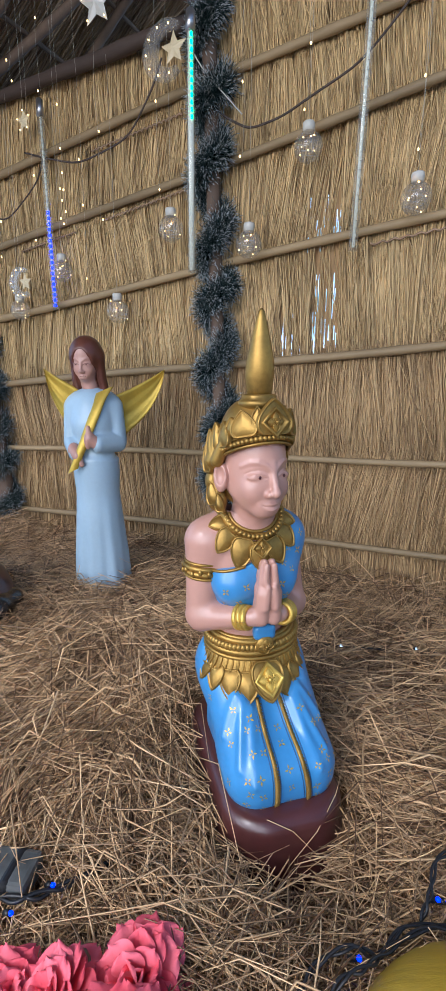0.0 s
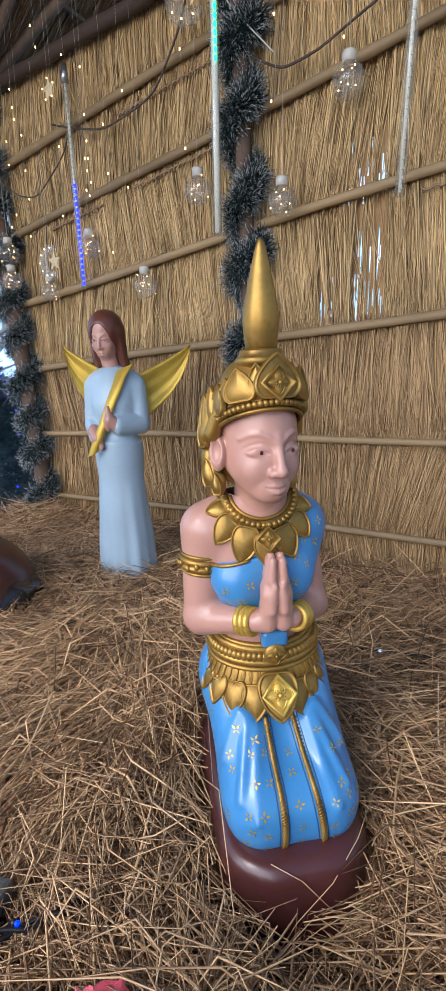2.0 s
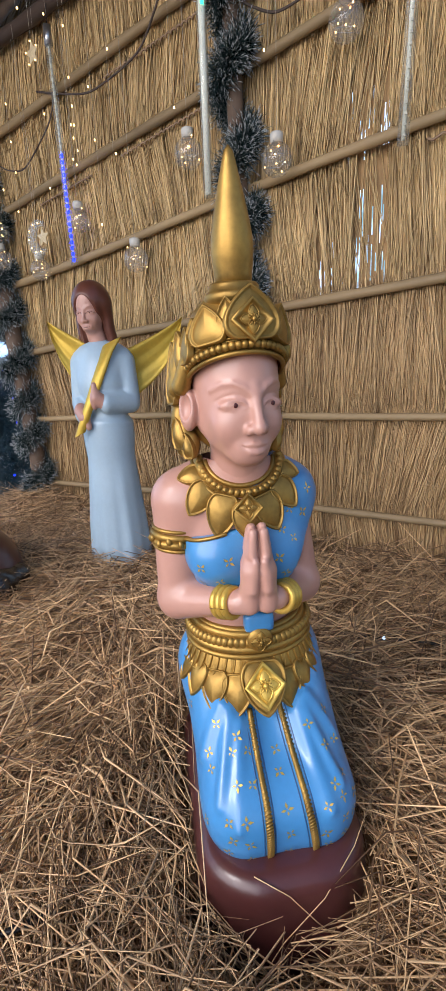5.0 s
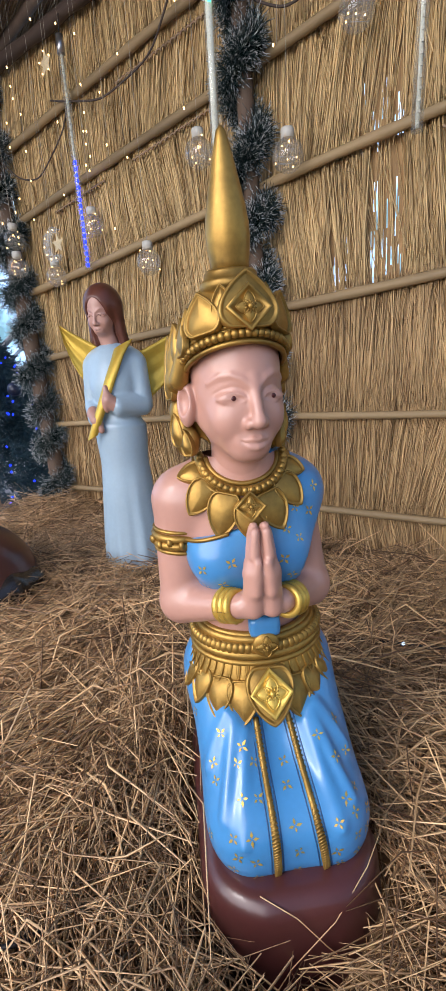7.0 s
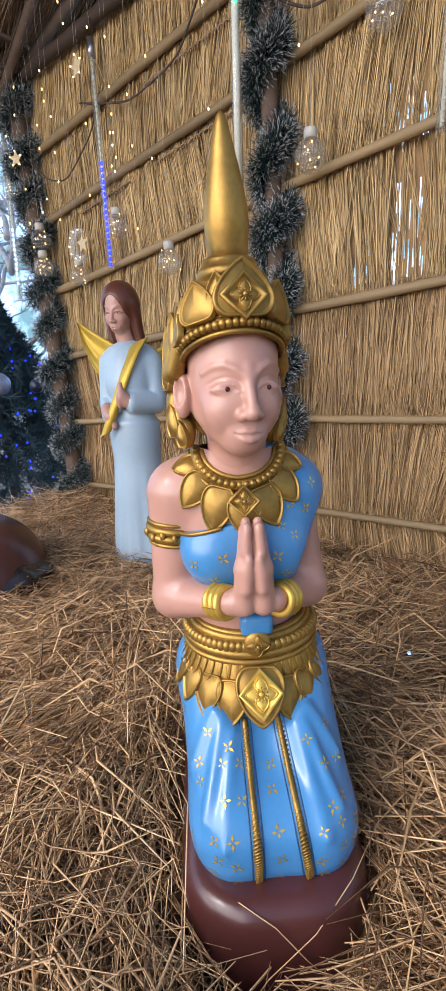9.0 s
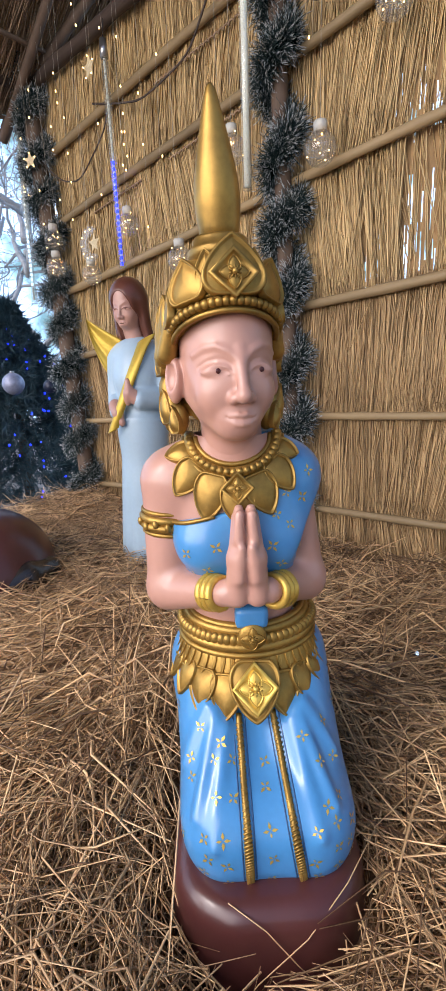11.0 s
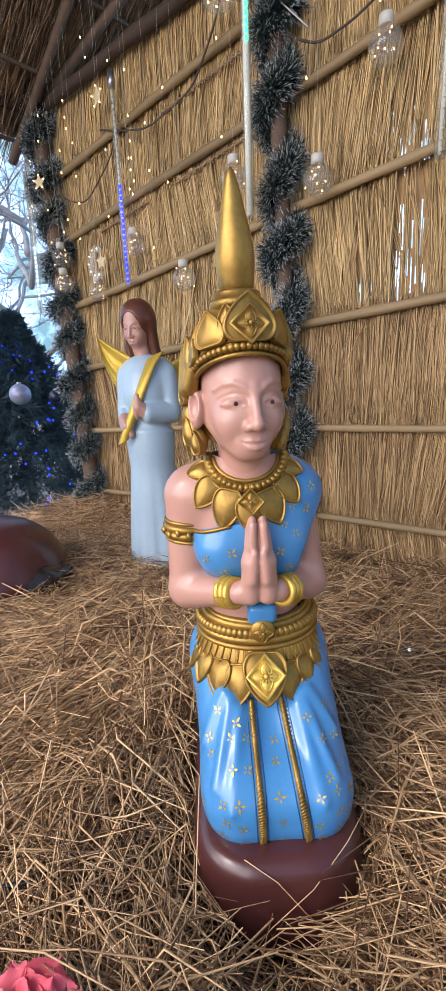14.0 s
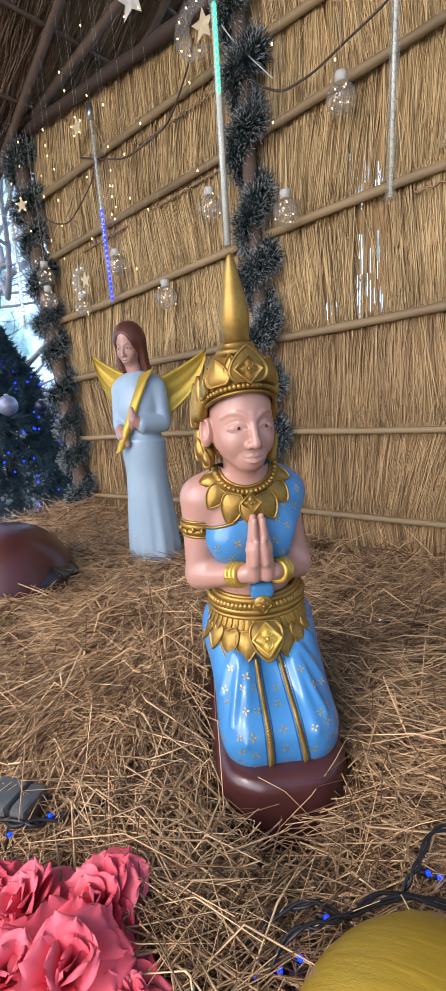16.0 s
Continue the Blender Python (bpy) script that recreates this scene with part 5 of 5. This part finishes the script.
cord([(-1.66, 1.61, 1.55), (-1.52, 1.60, 1.50), (-1.38, 1.60, 1.46), (-1.15, 1.60, 1.50), (-1.03, 1.58, 1.62), (-0.98, 1.56, 1.68)], 0.0032, BARK, "thin brown cord sagging along the thatched wall")
cord([(-0.90, 1.57, 1.63), (-0.79, 1.60, 1.50), (-0.69, 1.605, 1.44), (-0.58, 1.605, 1.455), (-0.49, 1.605, 1.49), (-0.34, 1.60, 1.54), (-0.1, 1.60, 1.78)], 0.0034, BARK, "thin brown cord looped over the thatched wall")
cord([(-2.02, 1.58, 1.46), (-1.90, 1.60, 1.35), (-1.78, 1.605, 1.32), (-1.60, 1.60, 1.43), (-1.56, 1.60, 1.50)], 0.0028, BARK, "thin brown cord between the corner post and the wall")
cord([(-0.86, 1.55, 1.66), (-0.82, 1.555, 1.60), (-0.70, 1.57, 1.47)], 0.002, CAP, "white lamp wires hanging from the garland post")


# ---- things on the straw ----
def reclining_statue():
    B = Build()

    def body(P):
        d = blend([ell(P, (0, 0, 0.035), (0.205, 0.165, 0.165)), ell(P, (-0.18, -0.06, 0.02), (0.2, 0.16, 0.14)), ell(P, (0.10, -0.03, -0.02), (0.10, 0.12, 0.10)), ell(P, (0.03, -0.10, -0.01), (0.15, 0.14, 0.135)), ell(P, (0.06, -0.06, 0.03), (0.13, 0.13, 0.15))], 0.05)
        return d
    F = Field((-0.42, -0.28, -0.10), (0.28, 0.22, 0.24), 0.008)
    B.add(*F.mesh(body(F.P)), BASE)

    def foot(P):
        return blend([cap(P, (0.12, -0.17, -0.02), (0.185, -0.05, 0.03), 0.045, 0.050), cap(P, (0.185, -0.04, 0.03), (0.195, 0.03, 0.03), 0.045, 0.036)], 0.02)
    F = Field((0.02, -0.26, -0.10), (0.30, 0.10, 0.11), 0.006)
    B.add(*F.mesh(foot(F.P)), DARK_HOOF)
    ob = B.object("reclining_statue")
    ob.matrix_basis = pose(-1.335, 0.83, 0.0, 0, 0, 20)
    return tagged(ob, "glossy dark brown rounded statue lying low in the straw", "statue")


reclining_statue()


def petal_mesh(name, w, h, curl, seed, material):
    rr = random.Random(seed)
    rows, cols, v = 8, 9, []
    ph = [rr.uniform(0, 6) for _ in range(3)]
    for i in range(rows):
        t = math.sin(math.pi / 2 * i / (rows - 1)) * 0.995
        half = w / 2 * (0.22 + 0.78 * math.sin(math.pi / 2 * t / 0.6) if t < 0.6 else max(0.04, 1 - ((t - 0.6) / 0.4) ** 2) ** 0.5)
        for j in range(cols):
            s = -1 + 2 * j / (cols - 1)
            edge = 0.045 * h * math.sin(5.5 * s + ph[0]) * t
            y = h * t * (1 - 0.10 * s * s * t * t) + edge
            z = curl * h * (t - 0.55 * t * t * t) + 0.16 * w * s * s * (1 - t) - 0.05 * w * s * s * t + 0.035 * h * math.sin(5 * s + ph[1]) * t * t
            v.append((half * s, y, z))
    f = grid_faces(rows, cols, False)
    me = bpy.data.meshes.new(name)
    top = len(v)
    v += [(p[0], p[1], p[2] - 0.0007) for p in v]
    f += [tuple(k + top for k in q[::-1]) for q in f]
    me.from_pydata(v, [], f)
    me.materials.append(material)
    me.polygons.foreach_set("use_smooth", np.ones(len(me.polygons), dtype=bool))
    return me


PETALS = [petal_mesh("petal", 0.044, 0.044, c, k, PINK) for k, c in enumerate((0.15, 0.4, 0.65, 0.25, 0.5))]
LEAVES = [petal_mesh("leaf", 0.034, 0.085, -0.25, 9, GREEN), petal_mesh("leaf", 0.028, 0.075, 0.1, 12, GREEN)]


def artificial_flower(at, tilt, turn, size, seed):
    ob = thing("artificial_flower", at)
    ob.matrix_basis = pose(*at, tilt, 0, turn) @ Matrix.Diagonal((size, size, size, 1))
    rr = random.Random(seed)
    for ring_, (n, lift, radius, scale) in enumerate(((8, -10, 0.012, 1.12), (8, 8, 0.009, 1.05), (7, 26, 0.007, 0.96), (6, 44, 0.005, 0.86), (5, 62, 0.003, 0.72))):
        for k in range(n):
            a = 360 / n * k + ring_ * 27 + rr.uniform(-12, 12)
            p = new("petal", rr.choice(PETALS))
            p.parent = ob
            q = pose(0, 0, 0.004 * ring_, 0, 0, a) @ pose(0, radius, 0, lift + rr.uniform(-16, 16), rr.uniform(-24, 24), 0)
            p.matrix_basis = q @ Matrix.Diagonal((scale, scale, scale, 1))
    part("stem", tube([(0, 0, 0), (0.004, 0, -0.02), (0.003, 0.004, -0.05 / size)], 0.003, 6), GREEN, ob, "green plastic stem")
    return tagged(ob, "bright pink artificial flower with ruffled fabric petals", "flower", group="pink flowers")


for k, (x, y, z, tilt, turn, size) in enumerate(((-0.256, 0.315, 0.018, 28, 20, 1.0), (-0.318, 0.258, 0.018, 25, -40, 1.0), (-0.222, 0.242, 0.03, 20, 70, 1.2), (-0.165, 0.262, 0.005, 30, 10, 0.9), (-0.27, 0.205, 0.03, 15, 120, 1.05), (-0.38, 0.235, 0.01, 30, 60, 0.95))):
    artificial_flower((x, y, z), tilt, turn, size, k + 3)
for k, (x, y, z, rx, rz) in enumerate(((-0.225, 0.335, 0.0, -5, -50), (-0.20, 0.29, -0.01, -5, -70), (-0.135, 0.235, 0.0, 35, -20))):
    ob = new("flower_leaf", LEAVES[k % 2])
    ob.matrix_basis = pose(x, y, z, rx, 0, rz)
    tagged(ob, "dark green fabric leaf beside the pink flowers", "leaf", group="flower leaves")


dome_prof = [(0.163 * math.cos(a), -0.035 + 0.15 * math.sin(a)) for a in np.linspace(0.0, 1.53, 14)]
v, f = lathe(dome_prof, 40)
yellow = part("yellow_dome", (v + np.array((0.118, 0.372, 0.0)), f), YELLOW, None)
tagged(yellow, "yellow painted dome with brushed texture resting on straw", "dome")


def cable(points, label, r=0.0042, leds=(), colour=None):
    p = np.array(points, float)
    t = np.linspace(0, len(p) - 1, 9 * (len(p) - 1) + 1)
    fine = np.stack([np.interp(t, np.arange(len(p)), p[:, k]) for k in range(3)], 1)
    for _ in range(8):
        fine[1:-1] = (fine[:-2] + 2 * fine[1:-1] + fine[2:]) / 4
    ob = thing("light_cable", fine[0])
    for k in range(2):
        off = np.stack([np.sin(np.arange(len(fine)) * 0.55 + k * 3.1), np.cos(np.arange(len(fine)) * 0.55 + k * 3.1), np.sin(np.arange(len(fine)) * 0.4 + k)], 1) * r * 0.9
        part("wire", tube(fine - fine[0] + off, r * 0.75, 6), BLACK, ob)
    for q in leds:
        q = np.array(q) - fine[0]
        socket = part("led_socket", tube([q - (0.012, 0, 0.006), q - (0.003, 0, 0.001)], 0.004, 7), BLACK, ob)
        part("led", ball(q, 0.0034, 6, 8), colour or BLUE_LED, socket)
    return tagged(ob, label, "light cable")


cable([(-0.10, 0.36, 0.01), (-0.085, 0.41, 0.035), (-0.05, 0.44, 0.04), (-0.02, 0.455, 0.02), (0.0, 0.50, 0.025), (0.06, 0.535, 0.02), (0.15, 0.535, 0.02)], "black twisted light cable with glowing blue leds on straw", 0.0027,
      [(-0.076, 0.360, 0.012), (-0.06, 0.378, 0.012), (-0.047, 0.398, 0.014), (-0.042, 0.45, 0.012)])
cable([(-0.075, 0.345, 0.0), (-0.055, 0.40, 0.05), (-0.03, 0.42, 0.045), (-0.015, 0.46, 0.03), (0.03, 0.51, 0.03), (0.1, 0.53, 0.03)], "black light cable coiled beside the yellow dome", 0.0026)
cable([(0.02, 0.525, 0.01), (0.028, 0.55, 0.03), (0.03, 0.60, 0.03), (0.065, 0.645, 0.03), (0.13, 0.66, 0.02)], "black light cable with blue leds lying on straw", 0.0027, [(0.038, 0.562, 0.012), (0.05, 0.565, 0.012)])
cable([(-0.62, 0.30, -0.005), (-0.52, 0.31, 0.004), (-0.45, 0.325, 0.004), (-0.42, 0.365, 0.006), (-0.38, 0.43, -0.005)], "black light cable with blue leds half sunk in straw", 0.004, [(-0.43, 0.358, 0.008), (-0.452, 0.308, 0.008)])
cable([(-1.0, 0.94, -0.01), (-0.88, 0.955, 0.0), (-0.73, 0.96, 0.0), (-0.55, 1.02, -0.005), (-0.22, 1.14, 0.002), (-0.04, 1.205, 0.002), (0.2, 1.25, 0.0)], "thin dark light cable with white leds half hidden in straw", 0.003,
      [(-0.895, 0.955, 0.008), (-0.734, 0.957, 0.008), (-0.215, 1.13, 0.01), (-0.04, 1.20, 0.01)], WHITE_LED)

bm_box = box((0, 0, 0), (0.085, 0.055, 0.03), 0.006)
grey_box = thing("wrapped_box", (-0.505, 0.345, 0.003), 18)
part("body", bm_box, SLATE, grey_box, smooth=False)
part("tape", box((0.012, 0, 0), (0.016, 0.057, 0.032), 0.006), BLACK, grey_box, "dark tape strip", smooth=False)
tagged(grey_box, "small grey plastic-wrapped box lying in the straw", "box")

# Long single stalks across the front of the maroon base
for pts in ([(-0.05, -0.205, -0.07), (-0.01, -0.190, -0.030), (0.04, -0.178, 0.005), (0.085, -0.150, 0.034), (0.13, -0.10, 0.045)], [(-0.035, -0.160, 0.031), (0.0, -0.178, 0.018), (0.03, -0.184, -0.02), (0.055, -0.186, -0.05)], [(-0.09, -0.215, -0.06), (-0.06, -0.195, -0.02), (-0.045, -0.185, -0.05)]):
    tagged(part("straw_stalk", tube([pose(-0.28, 0.70, 0, 0, 0, 42) @ Vector(p) for p in pts], 0.0006, 5), STRAW, None), "long dry straw stalk lying across the maroon base", "straw")


# ---- outside, past the corner post ----
backdrop = mesh_object("backdrop", [(-16, -14, -0.6), (-16, 22, -0.6), (-16, 22, 12), (-16, -14, 12)], [(0, 1, 2, 3)], BACKDROP)
north = mesh_object("backdrop", [(-16, 14, -0.6), (16, 14, -0.6), (16, 14, 10), (-16, 14, 10)], [(0, 1, 2, 3)], BACKDROP)
tagged(north, "bright hazy daylight behind the thatched wall", "backdrop", kind="structure")
tagged(backdrop, "bright hazy sky and distant leaves outside", "backdrop", kind="structure")

def fir_tree(at, height, radius):
    ob = thing("christmas_tree", at)
    part("trunk", tube([(0, 0, 0), (0, 0, height * 0.5), (0, 0, height)], [0.04, 0.025, 0.004], 8), BARK, ob)
    r = np.random.default_rng(21)
    n = 2000
    t = r.random(n) ** 0.75
    a = r.uniform(0, 2 * np.pi, n)
    reach = radius * (1 - t) * r.uniform(0.5, 1.08, n) + 0.03
    tip = np.stack([reach * np.cos(a), reach * np.sin(a), height * (0.10 + 0.9 * t) - 0.10 * reach], 1)
    root = np.stack([0 * a, 0 * a, height * (0.10 + 0.9 * t) + 0.02], 1)
    k = 30
    s = r.uniform(0.45, 1.0, (n, k))
    c = (root[:, None] + (tip - root)[:, None] * s[..., None]).reshape(-1, 3)
    d = np.repeat((tip - root) / np.linalg.norm(tip - root, axis=1)[:, None], k, 0)
    out = d * 0.7 + r.normal(0, 0.7, (n * k, 3))
    out /= np.linalg.norm(out, axis=1)[:, None]
    half = r.uniform(0.014, 0.032, n * k)
    v, f = strands(c + out * half[:, None], out, half, np.full(n * k, 0.0048), r.normal(0, 0.002, n * k), 31)
    g = fast_mesh("crown", v, f, FIR, ob, "dark blue-green fir needles")
    g["kind"] = "stuff"
    rr = random.Random(8)
    for _ in range(170):
        t = rr.random() ** 0.8
        a = rr.uniform(-2.6, 0.9)
        q = radius * (1 - t) * rr.uniform(0.98, 1.12)
        part("led", ball((q * math.cos(a), q * math.sin(a), height * (0.10 + 0.88 * t) - 0.08 * q), 0.0055, 5, 7), BLUE_LED, ob)
    return tagged(ob, "dark artificial christmas tree with small blue leds", "tree")


fir_tree((-2.98, 1.82, -0.52), 1.55, 0.98)
for (x, y, z, r, m, label) in ((-2.36, 1.70, 0.525, 0.036, NAVY, "dark navy round bauble hanging on the tree"), (-2.40, 1.52, 0.545, 0.055, SILVER, "pale silver glitter bauble hanging on the tree")):
    ob = thing("bauble", (x, y, z))
    part("ball", ball((0, 0, 0), r, 14, 20), m, ob)
    part("cap", lathe([(r * 0.2, r * 0.96), (r * 0.22, r * 1.12), (r * 0.05, r * 1.16)], 10), STEEL, ob)
    tagged(ob, label, "bauble", group="tree baubles")


def bare_tree(at, seed):
    ob = thing("bare_tree", at)
    r = random.Random(seed)
    vs, fs, k = [], [], 0

    def grow(p, d, length, rad, depth):
        nonlocal k
        pts = [p]
        for i in range(4):
            d = (d + Vector((r.gauss(0, 0.22), r.gauss(0, 0.22), r.gauss(0.03, 0.15)))).normalized()
            pts.append(pts[-1] + d * length / 4)
        v, f = tube([tuple(q) for q in pts], np.linspace(rad, rad * 0.6, 5), 6)
        vs.append(v)
        fs.extend(tuple(i + k for i in q) for q in f)
        k += len(v)
        if depth:
            for _ in range(3 if depth > 1 else 4):
                grow(pts[r.choice((2, 3, 4))], (d + Vector((r.gauss(0, 0.7), r.gauss(0, 0.7), r.gauss(0.1, 0.6)))).normalized(), length * 0.68, rad * 0.55, depth - 1)
    grow(Vector((0, 0, 0)), Vector((0, 0, 1)), 2.4, 0.05, 0)
    part("trunk", (np.concatenate(vs), list(fs)), BRANCH, ob)
    vs, fs, k = [], [], 0
    for _ in range(9):
        grow(Vector((0, 0, r.uniform(0.9, 2.3))), Vector((r.gauss(0, 0.7), r.gauss(0, 0.7), 0.8)).normalized(), 0.8, 0.024, 4)
    part("branchwork", (np.concatenate(vs), fs), BRANCH, ob)["kind"] = "stuff"
    return tagged(ob, "bare pale-branched tree standing outside the hut", "tree")


bare_tree((-3.5, 2.3, -0.52), 3)
bare_tree((-4.4, 2.2, -0.5), 6)


def shrub(at, size, seed):
    ob = thing("shrub", at)
    r = np.random.default_rng(seed)
    n = 5200
    c = r.normal(size=(n, 3))
    c /= np.linalg.norm(c, axis=1)[:, None]
    lump = 0.7 + 0.3 * np.sin(c[:, 0] * 5 + seed) * np.cos(c[:, 2] * 6)
    c *= (size * lump * r.uniform(0.5, 1.0, n))[:, None]
    c[:, 2] = np.abs(c[:, 2]) * 1.2 + 0.4
    v, f = strands(c, r.normal(size=(n, 3)), np.full(n, 0.06), np.full(n, 0.05), np.zeros(n), seed)
    g = fast_mesh("crown", v, f, SHRUB, ob)
    g["kind"] = "stuff"
    part("trunk", tube([(0, 0, 0), (0.03, 0, 0.5), (0, 0, 1.0)], [0.07, 0.05, 0.03], 8), BARK, ob)
    return tagged(ob, "leafy green bush in daylight behind the hut", "bush", group="garden bushes")


for k, (x, y, s) in enumerate(((-9.5, 4.6, 0.7), (-10.5, 6.6, 0.9))):
    shrub((x, y, -0.52), s, k + 50)
fence = thing("fence", (-5.6, 3.4, -0.52), 62)
slat = box((0, 0, 0.55), (0.05, 0.02, 1.1), 0.004)
for k in range(26):
    s_ = part("slat", ([(p[0] - 1.3 + k * 0.1, p[1], p[2]) for p in slat[0]], slat[1]), FENCE, fence, smooth=False)
for z in (0.25, 0.85):
    part("rail", box((0, 0.03, z), (2.7, 0.03, 0.05), 0.004), FENCE, fence, smooth=False)
tagged(fence, "pale slatted fence in the garden outside", "fence")
